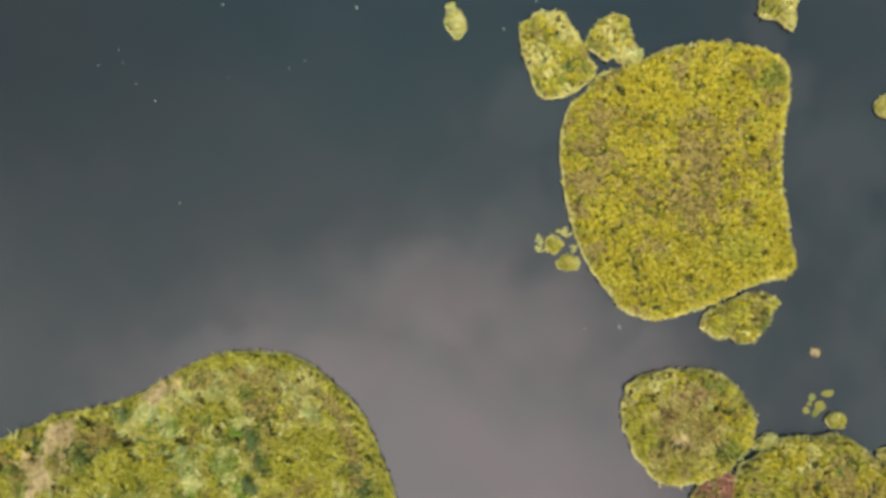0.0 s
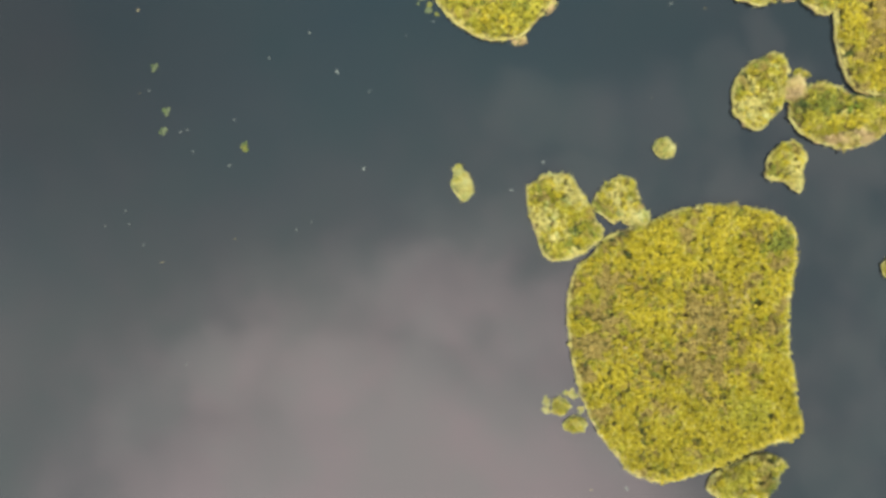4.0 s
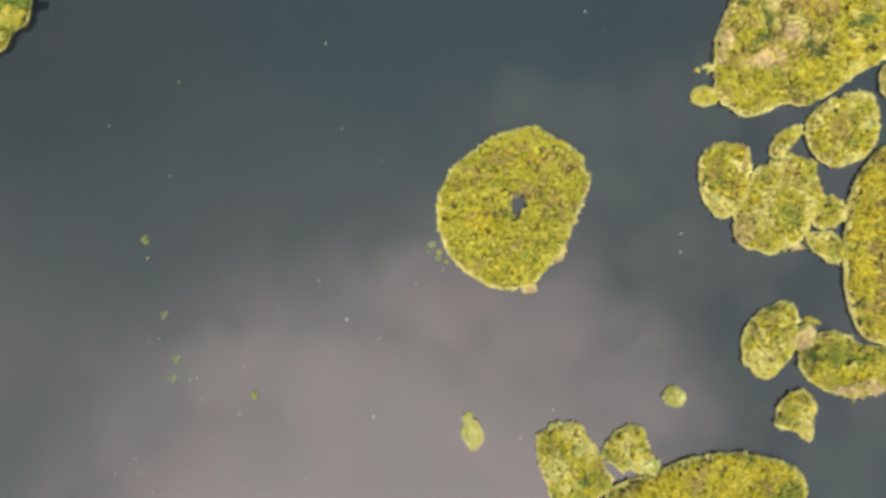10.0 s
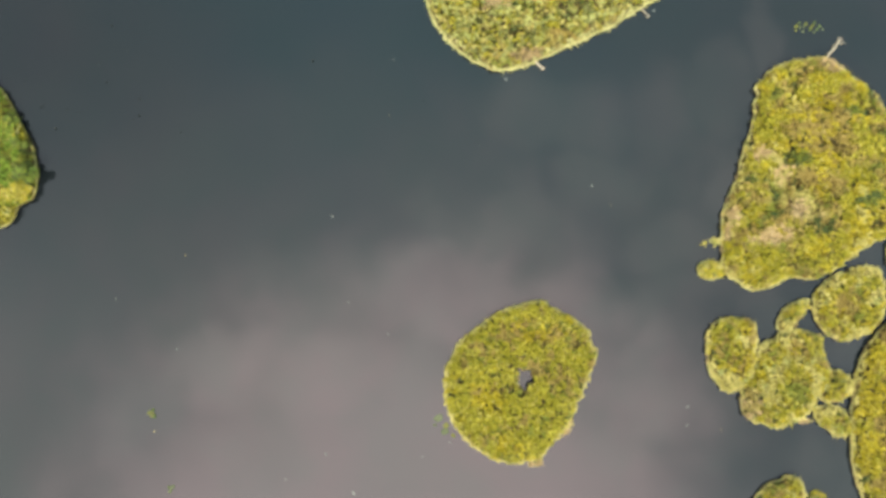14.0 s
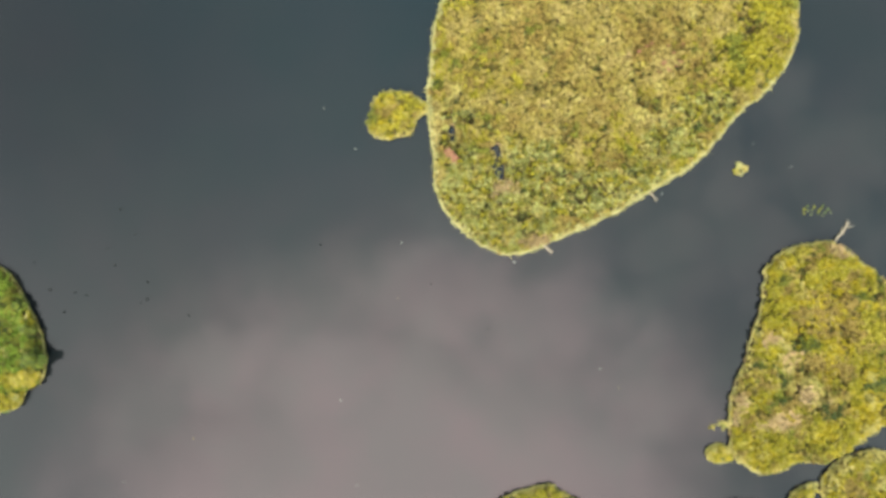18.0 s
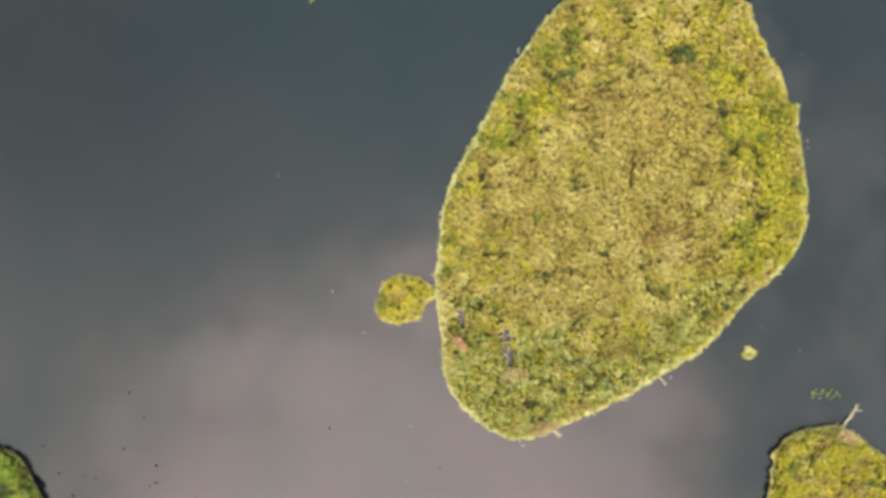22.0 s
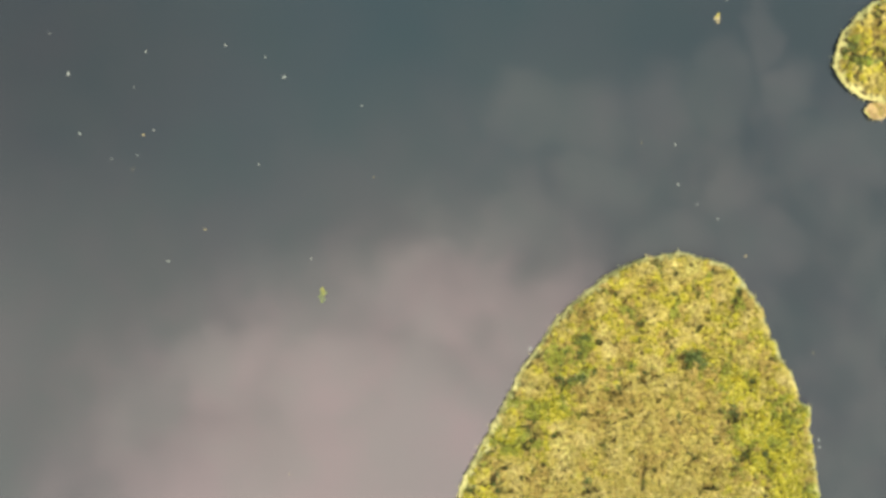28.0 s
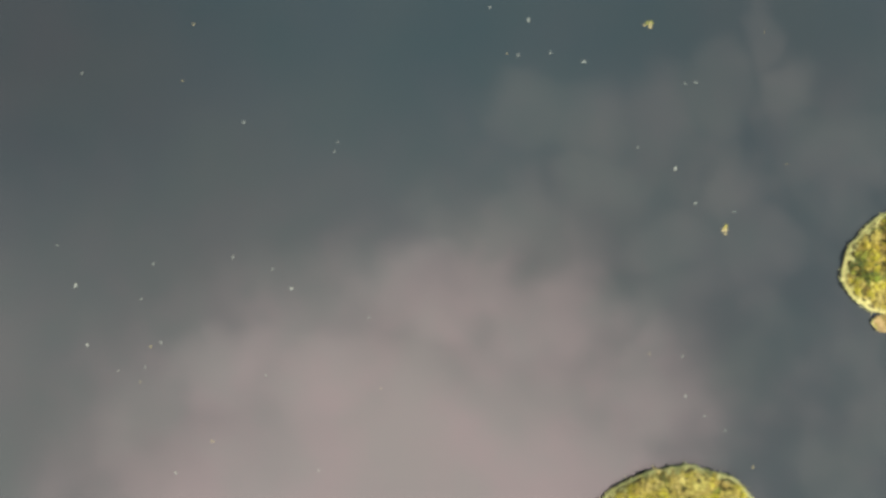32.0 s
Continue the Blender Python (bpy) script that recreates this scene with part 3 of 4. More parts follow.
def sunken(x, y):
    """The dark top of a drowned tuft."""
    if not STUBS:
        count = 40
        az = rng.uniform(0, 2 * np.pi, count)
        root = np.zeros((count, 3))
        root[:, 2] = -0.03
        made = blades(root, az, rng.uniform(0.05, 0.22, count), rng.uniform(0.04, 0.10, count), rng.uniform(0.03, 0.07, count))
        ob = new("drowned_tuft", quads("drowned_tuft", made))
        ob.data.materials.append(DROWNED)
        ob.location = (x, y, 0)
        tagged(ob, "dark tip of a drowned grass tuft in water", "tuft", "drowned tufts")
        STUBS.append(ob)
    else:
        copy_thing(STUBS[0], pose(x, y, 0, 0, 0, float(rng.uniform(0, 360))) @ Matrix.Scale(float(rng.uniform(0.6, 1.15)), 4))


def tube(bm, points, radii, sides=7):
    rows = []
    for k, (at, r) in enumerate(zip(points, radii)):
        ahead = Vector(points[min(k + 1, len(points) - 1)]) - Vector(points[max(k - 1, 0)])
        turn = ahead.to_track_quat("Z", "Y").to_matrix()
        rows.append([bm.verts.new(Vector(at) + turn @ Vector((r * math.cos(2 * math.pi * j / sides), r * math.sin(2 * math.pi * j / sides), 0))) for j in range(sides)])
    for low, high in zip(rows, rows[1:]):
        for j in range(sides):
            bm.faces.new((low[j], low[(j + 1) % sides], high[(j + 1) % sides], high[j]))
    bm.faces.new(list(reversed(rows[0])))
    bm.faces.new(rows[-1])


def branch(x0, y0, x1, y1, thick, label):
    """A dead branch with forks that lies on the shore and reaches over the water."""
    thing = new("dead_branch")
    thing.location = (x0, y0, 0)
    tagged(thing, label, "branch", "dead branches")
    dx, dy = x1 - x0, y1 - y0
    nx, ny = -dy, dx
    spine = [(dx * s + nx * b, dy * s + ny * b, 0.16 - 0.10 * s + 0.05 * math.sin(5 * s)) for s, b in ((0, 0), (0.25, 0.04), (0.5, -0.02), (0.75, 0.03), (1, 0))]

    def limb(name, points, radii):
        bm = bmesh.new()
        tube(bm, points, radii)
        me = bpy.data.meshes.new(name)
        bm.to_mesh(me)
        bm.free()
        part(name, me, [WOOD], thing)

    limb("stem", spine, [thick, 0.9 * thick, 0.75 * thick, 0.6 * thick, 0.3 * thick])
    for s, out, tip in ((0.75, 0.15, 0.96), (0.72, -0.2, 0.92), (0.45, 0.12, 0.62)):
        low = (dx * s + 0.02 * nx, dy * s + 0.02 * ny, 0.12)
        high = (dx * tip + nx * out, dy * tip + ny * out, 0.15)
        limb("twig", [low, tuple(0.5 * (a + b) + (0.02 if k == 2 else 0.0) for k, (a, b) in enumerate(zip(low, high))), high], [0.5 * thick, 0.35 * thick, 0.14 * thick])


def dry_grass(x, y, rx, ry, h, lean):
    """A clump of long dead grass: a few tussocks of stiff blades that fan out and lean one way."""
    thing = new("dry_grass_clump")
    thing.location = (x, y, 0.2)
    tagged(thing, "clump of long dry tan grass among green sedge", "grass clump", "dry grass clumps")
    kinds = [KINDS.index(k) for k in ("tan", "tan", "sand", "bleached", "brown")]
    for _ in range(max(3, int(4 * rx * ry))):
        a, q = float(rng.uniform(0, 2 * math.pi)), math.sqrt(float(rng.random()))
        cx, cy = rx * q * math.cos(a), ry * q * math.sin(a)
        count = 70
        azimuth = np.where(rng.random(count) < 0.5, radians(lean) + rng.normal(0, 0.5, count), rng.uniform(0, 2 * np.pi, count))
        root = np.column_stack((cx + rng.normal(0, 0.16, count), cy + rng.normal(0, 0.16, count), rng.uniform(0.15, 0.5, count) * h))
        made = blades(root, azimuth, rng.uniform(0.25, 0.75, count), h * rng.uniform(0.15, 0.55, count), rng.uniform(0.05, 0.10, count), 0.85)
        part("tussock", quads("tussock", made, np.array(kinds)[rng.integers(0, 5, count)]), [PLANTS[k] for k in KINDS], thing)


def shrub(x, y, r, h, tone):
    """A low bush: forked stems and a crown of many small leaves in uneven clumps."""
    thing = new("shrub")
    thing.location = (x, y, 0.1)
    tagged(thing, {"olive": "yellow-green leafy shrub leaning over the shore", "green": "mid-green leafy shrub among the sedge",
                   "dark": "dark green leafy shrub among the sedge",
                   "russet": "small russet-leaved shrub among green sedge"}[tone], "shrub", "shrubs")
    heads = []
    for k in range(13):
        a, q = 2.4 * k + float(rng.uniform(-0.5, 0.5)), r * (0.10 + 0.33 * (k % 3)) * float(rng.uniform(0.7, 1.35))
        heads.append((q * math.cos(a), q * math.sin(a), h * float(rng.uniform(0.6, 0.95)) * (1 - 0.35 * (k % 3) / 2)))
    for head in heads[:6]:
        bm = bmesh.new()
        tube(bm, [(0, 0, -0.1), (head[0] * 0.35, head[1] * 0.35, head[2] * 0.5), head], [0.035, 0.024, 0.01], 6)
        me = bpy.data.meshes.new("stem")
        bm.to_mesh(me)
        bm.free()
        part("stem", me, [BARK], thing)
    made = []
    for hx, hy, hz in heads:
        count = int(110 * max(1.0, (r / 0.9) ** 2))
        ball = rng.normal(size=(count, 3))
        ball /= np.linalg.norm(ball, axis=1)[:, None]
        ball *= (r * 0.30 * rng.uniform(0.3, 1.4, count))[:, None]
        ball[:, 2] *= 0.55
        root = ball + np.array((hx, hy, hz))
        made.append(blades(root, np.arctan2(ball[:, 1], ball[:, 0]) + rng.normal(0, 0.8, count), rng.uniform(0.12, 0.30, count),
                           rng.uniform(-0.08, 0.12, count), rng.uniform(0.06, 0.13, count), 0.6))
    made = np.concatenate(made)
    table = {"olive": (("dark", 0.08), ("green", 0.14), ("brown", 0.14), ("lime", 0.2), ("yellow", 0.3), ("pale", 0.14)), "green": (("dark", 0.62), ("green", 0.2), ("vivid", 0.18)), "dark": (("dark", 0.8), ("green", 0.2)),
             "russet": (("red", 0.62), ("brown", 0.14), ("tan", 0.24))}[tone]
    part("crown", quads("crown", made, choose(table, rng.random(len(made)))), [PLANTS[k] for k in KINDS], thing)


# ---- islets, and what lies among them ----
islet([(28, 22), (31.6, 21.7), (34.3, 21.1), (36.1, 20), (36.7, 18.1), (36.5, 14.5), (35.9, 10.9), (35.9, 7.3), (36.5, 3.7), (36.8, 0.7), (37.3, -1.1), (36.7, -2.8), (33.4, -3.7), (30.4, -5), (26.8, -6.5), (22.6, -7.5), (19.6, -6.7), (17.2, -4.1), (15.4, -1.4), (13.9, 1.9), (13, 6.1), (12.5, 10.9), (13.3, 14.8), (15.1, 16.6), (16.9, 18.7), (20.2, 19.7), (23.8, 21.1)],
      "yellow", "large squarish yellow-green sedge islet with brown centre",
      patches=[(17.8, 6.2, 0.9, 0.7, "ashen"), (16.6, 6.6, 0.7, 0.25, "ashen"), (18.3, 7.2, 0.3, 0.7, "ashen"), (28.0, 10.3, 3.6, 3.6, "brown"), (26.8, 13.9, 1.0, 0.7, "brown"), (23.8, 9.1, 1.0, 1.2, "brown"), (31.6, 0.1, 2.1, 1.5, "lime"), (34.6, 18.1, 1.6, 1.3, "green"), (22.6, 0.1, 1.2, 0.7, "brown"), (23.8, 4.3, 7.2, 3.6, "brownish"), (19.6, 13.6, 2.7, 2.1, "brownish"), (32.2, 8.5, 3.0, 1.2, "brownish")])
islet([(10, 25), (12.1, 25.1), (13.6, 23.8), (14.8, 22), (15.4, 20.5), (16.3, 18.7), (15.1, 17.5), (13.6, 16.6), (11.8, 15.9), (10.3, 16.4), (9.4, 18.4), (8.5, 21.1), (8, 23.2), (8.8, 24.2)],
      "pale", "pale olive sedge islet with a ragged pale edge",
      patches=[(13.0, 19.3, 0.7, 0.7, "dark"), (12.1, 17.8, 1.1, 0.7, "green")])
islet([(17.76, 24.78), (19.26, 24.66), (19.86, 23.16), (20.46, 21.66), (18.96, 20.76), (17.16, 20.16), (15.66, 21.06), (15.18, 22.26), (15.96, 23.46)],
      "pale", "small pale olive sedge islet")
islet([(20.04, 21.54), (21.24, 20.76), (20.76, 19.86), (19.26, 19.68), (18.48, 20.46)],
      "cream", "small pale sedge hummock beside a larger islet")
islet([(32.2, -4.7), (33.7, -4.4), (35.5, -5.3), (35, -6.5), (34.6, -8), (32.5, -10), (30.4, -9.5), (28, -8.9), (27.4, -7.7), (28.3, -6.5), (30.4, -5.6)],
      "mixed", "small ragged sedge islet with a pale shore")
islet([(20.8, -13.6), (23.2, -13), (26.2, -12.8), (29.2, -13.1), (31, -14.6), (32.5, -16.4), (33.1, -18.2), (32.6, -20.9), (31, -22.7), (28.6, -24.2), (25, -25.1), (22.6, -24.5), (20.5, -21.8), (19.3, -19.1), (19.1, -16.1)],
      "mixed", "rounded sedge islet with brown and green patches",
      patches=[(25.4, -18.6, 4.6, 4.2, "tanny"), (22.5, -22.0, 1.6, 1.2, "tanny"), (30.1, -21.2, 1.7, 1.1, "green"), (26.4, -15.3, 2.2, 1.2, "ruddy"), (23.2, -17.6, 1.6, 0.9, "ruddy"), (21.2, -20.0, 1.2, 1.8, "lime"), (28.6, -17.0, 1.6, 0.9, "pale"), (24.8, -20.6, 1.8, 0.8, "tan"), (30.4, -17.6, 1.4, 1.0, "brownish"), (25.0, -23.3, 1.6, 0.6, "brownish")])
islet([(35.8, -20.3), (39.4, -19.9), (42.1, -19.7), (44.2, -20.9), (45.7, -22.3), (49, -23.3), (53.8, -26.3), (54.4, -31.1), (49, -35.9), (40, -36.5), (33.4, -33.5), (31, -29.3), (30.5, -26.3), (31.6, -23.3), (34, -21.5)],
      "mixed", "broad sedge islet with yellow and brown tufts",
      patches=[(41.8, -25.1, 4.2, 1.8, "brown")])
islet([(27.96, -24.54), (30.06, -23.82), (30.96, -24.84), (30.36, -28.74), (27.96, -29.34), (26.46, -26.34)],
      "red", "low reddish-brown heather hummock")
islet([(35.45, -19.89), (35.32, -20.47), (34.57, -21.10), (33.63, -21.38), (33.07, -21.15), (33.20, -20.57), (33.95, -19.94), (34.89, -19.66)],
      "cream", "narrow pale sedge hummock beside islets")
islet([(42.89, -18.24), (42.59, -18.81), (41.88, -19.05), (41.17, -18.81), (40.87, -18.24), (41.17, -17.67), (41.88, -17.43), (42.59, -17.67)],
      "pale", "little round yellow-green sedge hummock")
islet([(40.08, -10.68), (40.08, -10.96), (39.83, -11.21), (39.48, -11.30), (39.24, -11.16), (39.24, -10.88), (39.49, -10.63), (39.84, -10.54)],
      "tan", "tiny tan grass hummock in open water")
islet([(12.72, 0.42), (12.44, -0.17), (11.76, -0.42), (11.08, -0.17), (10.80, 0.42), (11.08, 1.01), (11.76, 1.26), (12.44, 1.01)],
      "pale", "little sedge hummock in a cluster beside a large islet")
islet([(10.74, 1.02), (10.62, 0.68), (10.32, 0.54), (10.02, 0.68), (9.90, 1.02), (10.02, 1.36), (10.32, 1.50), (10.62, 1.36)],
      "cream", "little sedge hummock in a cluster beside a large islet")
islet([(13.74, 1.74), (13.51, 1.44), (12.96, 1.32), (12.41, 1.44), (12.18, 1.74), (12.41, 2.04), (12.96, 2.16), (13.51, 2.04)],
      "cream", "little sedge hummock in a cluster beside a large islet")
islet([(10.68, 0.00), (10.56, -0.25), (10.26, -0.36), (9.96, -0.25), (9.84, 0.00), (9.96, 0.25), (10.26, 0.36), (10.56, 0.25)],
      "cream", "little sedge hummock in a cluster beside a large islet")
islet([(14.28, 0.06), (14.17, -0.15), (13.92, -0.24), (13.67, -0.15), (13.56, 0.06), (13.67, 0.27), (13.92, 0.36), (14.17, 0.27)],
      "cream", "little sedge hummock in a cluster beside a large islet")
islet([(14.52, -1.50), (14.15, -2.09), (13.26, -2.34), (12.37, -2.09), (12.00, -1.50), (12.37, -0.91), (13.26, -0.66), (14.15, -0.91)],
      "pale", "little sedge hummock in a cluster beside a large islet")
islet([(-20.6, -10.9), (-17.6, -11.1), (-14.6, -11.9), (-12.2, -13.9), (-9.8, -16.1), (-8, -18.8), (-6.5, -22.1), (-5.3, -25.7), (-4.7, -30.5), (-5.6, -36.5), (-11, -41.3), (-23, -42.5), (-38, -41.9), (-50.6, -40.7), (-54.2, -33.5), (-53, -24.5), (-49.4, -21.5), (-45.8, -19.7), (-43.4, -18.8), (-41, -17.6), (-36.8, -16.9), (-32.6, -15.5), (-29.6, -13.9), (-26, -11.9), (-23.3, -11.1)],
      "green", "long overgrown green islet with tall grass, reeds and shrubs", height=0.6,
      patches=[(-21.2, -12.1, 4.2, 0.8, "lime"), (-11.0, -14.0, 2.4, 0.8, "lime"), (-7.4, -19.7, 1.0, 3.6, "lime"), (-5.6, -24.5, 0.8, 3.0, "lime"),
               (-14.1, -22.4, 3.8, 3.4, "lime"), (-34.1, -23.3, 4.2, 2.2, "lime"), (-36.2, -20.0, 1.9, 1.5, "brown"), (-45.2, -21.5, 2.4, 1.5, "brownish")]
              + stroke([(-26.2, -15.0), (-23.8, -14.1), (-20.5, -13.4), (-17.1, -13.8), (-15.0, -15.5), (-14.1, -17.3)], 1.3, "hay")
              + stroke([(-12.8, -14.9), (-11.3, -16.8), (-10.1, -19.1), (-9.3, -22.0), (-8.9, -24.8)], 0.75, "umber")
              + stroke([(-30.6, -17.2), (-28.5, -19.0), (-26.9, -21.5), (-26.2, -24.8)], 1.3, "mint")
              + [(-24.1, -17.3, 1.8, 1.5, "stand_green"), (-23.0, -22.6, 1.4, 2.4, "mint"), (-19.3, -16.7, 2.0, 1.3, "umber"), (-14.4, -25.2, 1.6, 1.2, "brown"), (-16.0, -17.5, 1.0, 0.7, "umber"),
                 (-21.6, -19.1, 0.9, 1.3, "bushy"), (-21.1, -25.0, 1.1, 1.4, "bushy"), (-33.5, -17.4, 1.5, 0.9, "dark"), (-40.1, -22.8, 1.5, 1.2, "umber")]
              + stroke([(-20.7, -17.8), (-20.0, -19.8), (-19.5, -22.4)], 0.7, "shade")
              + stroke([(-26.4, -19.5), (-26.2, -22.2), (-25.6, -24.6), (-24.5, -26.8)], 0.22, "umber")
              + stroke([(-37.8, -22.6), (-36.2, -21.2), (-34.1, -20.6), (-31.8, -20.2), (-29.7, -20.4), (-28.2, -22.4)], 0.22, "dark")
              + [(-40.3, -19.7, 1.5, 1.7, "tan"), (-42.8, -23.8, 1.4, 1.9, "tan"), (-30.4, -15.1, 1.2, 0.7, "tan"), (-28.4, -14.5, 1.3, 0.6, "tan")])
islet([(35.96, 28.67), (36.86, 28.43), (37.76, 27.05), (37.52, 24.95), (37.40, 23.45), (36.86, 23.27), (35.66, 24.35), (33.86, 24.83), (33.62, 26.03), (34.46, 27.65)],
      "pale", "three-lobed pale sedge hummock")
islet([(23.90, 27.95), (23.61, 27.19), (22.88, 26.87), (22.16, 27.19), (21.86, 27.95), (22.16, 28.72), (22.88, 29.03), (23.61, 28.72)],
      "cream", "little round pale sedge hummock")
islet([(0.38, 25.67), (0.68, 26.15), (1.16, 26.09), (1.40, 25.61), (1.94, 25.19), (2.30, 24.35), (2.24, 23.27), (1.88, 22.61), (1.34, 22.49), (0.86, 23.03), (0.32, 23.63), (0.14, 24.35), (0.44, 25.07)],
      "cream", "little pale two-lobed sedge hummock")
islet([(5.7, 56.3), (8.1, 56.7), (9, 56), (11.4, 54.8), (12.9, 53.5), (13.2, 52.2), (13.9, 51.4), (13.6, 50), (12.7, 47.8), (11.7, 45.6), (11.4, 44.5), (10.5, 43), (9, 41.3), (7.2, 39.8), (4.2, 39.5), (1.8, 40.5), (-0.6, 42.5), (-1.8, 44.5), (-2.3, 46.9), (-2.3, 49), (-1.5, 51), (-0.3, 52.7), (1.2, 53.9), (3.3, 55.4)],
      "fresh", "round yellow-green sedge islet with a pool at its middle",
      pools=[[(5.56, 49.46), (6.10, 49.09), (6.91, 49.59), (6.84, 48.78), (7.31, 48.15), (6.64, 47.84), (6.37, 46.96), (5.83, 47.59), (5.29, 47.71), (5.56, 48.52)]],
      patches=[(4.9, 49.9, 0.8, 0.4, "bare"), (5.5, 49.6, 0.5, 0.4, "bare"), (8.0, 49.1, 1.5, 0.30, "brown"), (9.4, 48.6, 0.9, 0.25, "brown"), (8.1, 53.5, 2.1, 0.8, "brownish"), (7.8, 43.5, 1.3, 1.5, "leafy"), (2.4, 46.9, 1.8, 1.1, "brownish"), (6.0, 54.0, 1.5, 1.0, "brownish")])
islet([(11.20, 42.93), (10.75, 42.30), (10.31, 42.16), (10.13, 42.59), (10.33, 43.34), (10.78, 43.97), (11.22, 44.11), (11.39, 43.68)],
      "straw", "pale straw grass hummock on an islet's shore")
islet([(8.35, 39.69), (8.13, 39.39), (7.53, 39.18), (6.88, 39.17), (6.58, 39.38), (6.79, 39.67), (7.40, 39.89), (8.05, 39.90)],
      "straw", "pale straw grass hummock on an islet's shore")
islet([(36.2, 82.4), (38.3, 82.4), (39.8, 81.1), (42.2, 79.6), (44, 77.5), (45.8, 74.6), (47, 69.8), (46.4, 65), (44.3, 63.5), (41.6, 62), (40.4, 61.1), (38.6, 59.9), (36.8, 58.9), (33.8, 59), (30.8, 57.8), (28.4, 59), (27.2, 60.5), (27.1, 63.2), (27.5, 66.8), (28.7, 69.8), (29.6, 72.8), (30.5, 75.8), (30.8, 78.8), (31.4, 80.3), (33.2, 81.7), (34.7, 82.2)],
      "mixed", "wedge-shaped sedge islet with tan grass patches",
      patches=[(35.0, 66.8, 1.7, 1.8, "straw"), (31.1, 72.2, 1.1, 0.7, "straw"), (32.9, 69.8, 1.1, 1.1, "straw"), (32.0, 63.5, 2.1, 1.0, "straw"), (38.4, 81.9, 1.0, 0.8, "straw"), (27.8, 65.0, 0.6, 1.2, "straw"), (34.9, 71.8, 1.7, 1.0, "dark"), (41.6, 73.2, 2.2, 1.6, "lime"), (31.5, 61.0, 3.4, 1.3, "lime"), (37.0, 61.8, 2.6, 1.6, "lime"), (40.4, 76.1, 1.3, 1.2, "dark"), (42.5, 67.4, 1.5, 0.8, "dark"), (37.4, 74.6, 3.6, 3.0, "brown"), (36.8, 69.2, 2.4, 1.8, "brown"), (30.8, 77.0, 2.1, 4.2, "lime"), (36.3, 65.8, 1.3, 0.9, "straw"), (37.9, 64.6, 1.6, 0.9, "umber"), (32.6, 65.6, 1.6, 0.8, "umber")]
              + stroke([(30.9, 72.8), (32.6, 71.5), (34.2, 68.9), (34.6, 67.4), (36.2, 66.2)], 0.32, "straw")
              + stroke([(29.2, 69.5), (32.4, 69.4)], 0.17, "dark"))
islet([(27.50, 59.80), (27.00, 59.12), (25.92, 58.92), (24.88, 59.31), (24.51, 60.06), (25.01, 60.74), (26.09, 60.95), (27.12, 60.56)],
      "pale", "oval pale yellow sedge hummock")
islet([(27.08, 63.05), (26.93, 62.71), (26.54, 62.57), (26.16, 62.71), (26.00, 63.05), (26.16, 63.39), (26.54, 63.53), (26.93, 63.39)],
      "cream", "little pale sedge hummock")
islet([(25.64, 62.75), (25.56, 62.58), (25.34, 62.51), (25.13, 62.58), (25.04, 62.75), (25.13, 62.92), (25.34, 62.99), (25.56, 62.92)],
      "pale", "little pale sedge hummock")
islet([(41.4, 60.2), (43.5, 60.2), (44.1, 59.1), (44.5, 57), (43.8, 54.4), (42.3, 53), (40.2, 52.5), (38.4, 53), (37.2, 54.4), (36.7, 56.1), (37.5, 58), (39, 59.3)],
      "pale", "rounded pale yellow sedge islet among others",
      patches=[(42.9, 58.5, 1.0, 0.8, "green"), (39.6, 56.1, 1.8, 1.2, "brownish")])
islet([(33.08, 53.63), (33.26, 54.95), (34.46, 56.15), (36.38, 56.93), (36.08, 55.85), (35.06, 54.35), (34.16, 53.33)],
      "pale", "narrow leaf-shaped sedge hummock")
islet([(25.46, 51.35), (25.76, 53.75), (27.26, 54.77), (29.36, 54.95), (30.68, 54.23), (30.86, 52.85), (30.56, 50.15), (29.96, 48.35), (28.46, 47.15), (27.26, 47.27), (26.06, 48.95)],
      "pale", "oval pale sedge islet with brown patches",
      patches=[(30.0, 53.5, 1.1, 1.8, "brown"), (28.8, 50.1, 1.2, 1.2, "brownish")])
islet([(31.2, 51.6), (33, 53), (35.4, 53.5), (37.5, 52.9), (37.8, 51.4), (38.4, 49.9), (38.7, 48.4), (37.2, 46.5), (36.6, 45), (34.2, 43.5), (31.8, 43.4), (29.7, 44.5), (29.2, 46.5), (29.5, 48.4), (30.6, 49.9)],
      "pale", "lobed pale green sedge islet",
      patches=[(34.8, 51.4, 1.2, 0.8, "brown"), (34.2, 47.1, 1.8, 1.2, "green"), (30.0, 46.0, 1.0, 1.5, "tan")])
islet([(38.96, 49.25), (40.88, 48.35), (40.76, 46.55), (38.36, 45.77), (37.58, 46.85)],
      "pale", "small pale sedge hummock between two islets")
islet([(37.16, 45.35), (38.96, 45.53), (40.46, 44.75), (40.76, 42.65), (39.56, 42.23), (38.06, 43.25), (37.04, 44.33)],
      "pale", "small pale sedge hummock between two islets")
islet([(36.86, 43.93), (36.49, 43.75), (35.64, 43.74), (34.80, 43.90), (34.47, 44.14), (34.84, 44.32), (35.69, 44.33), (36.53, 44.17)],
      "tan", "thin tan grass fringe on the water")
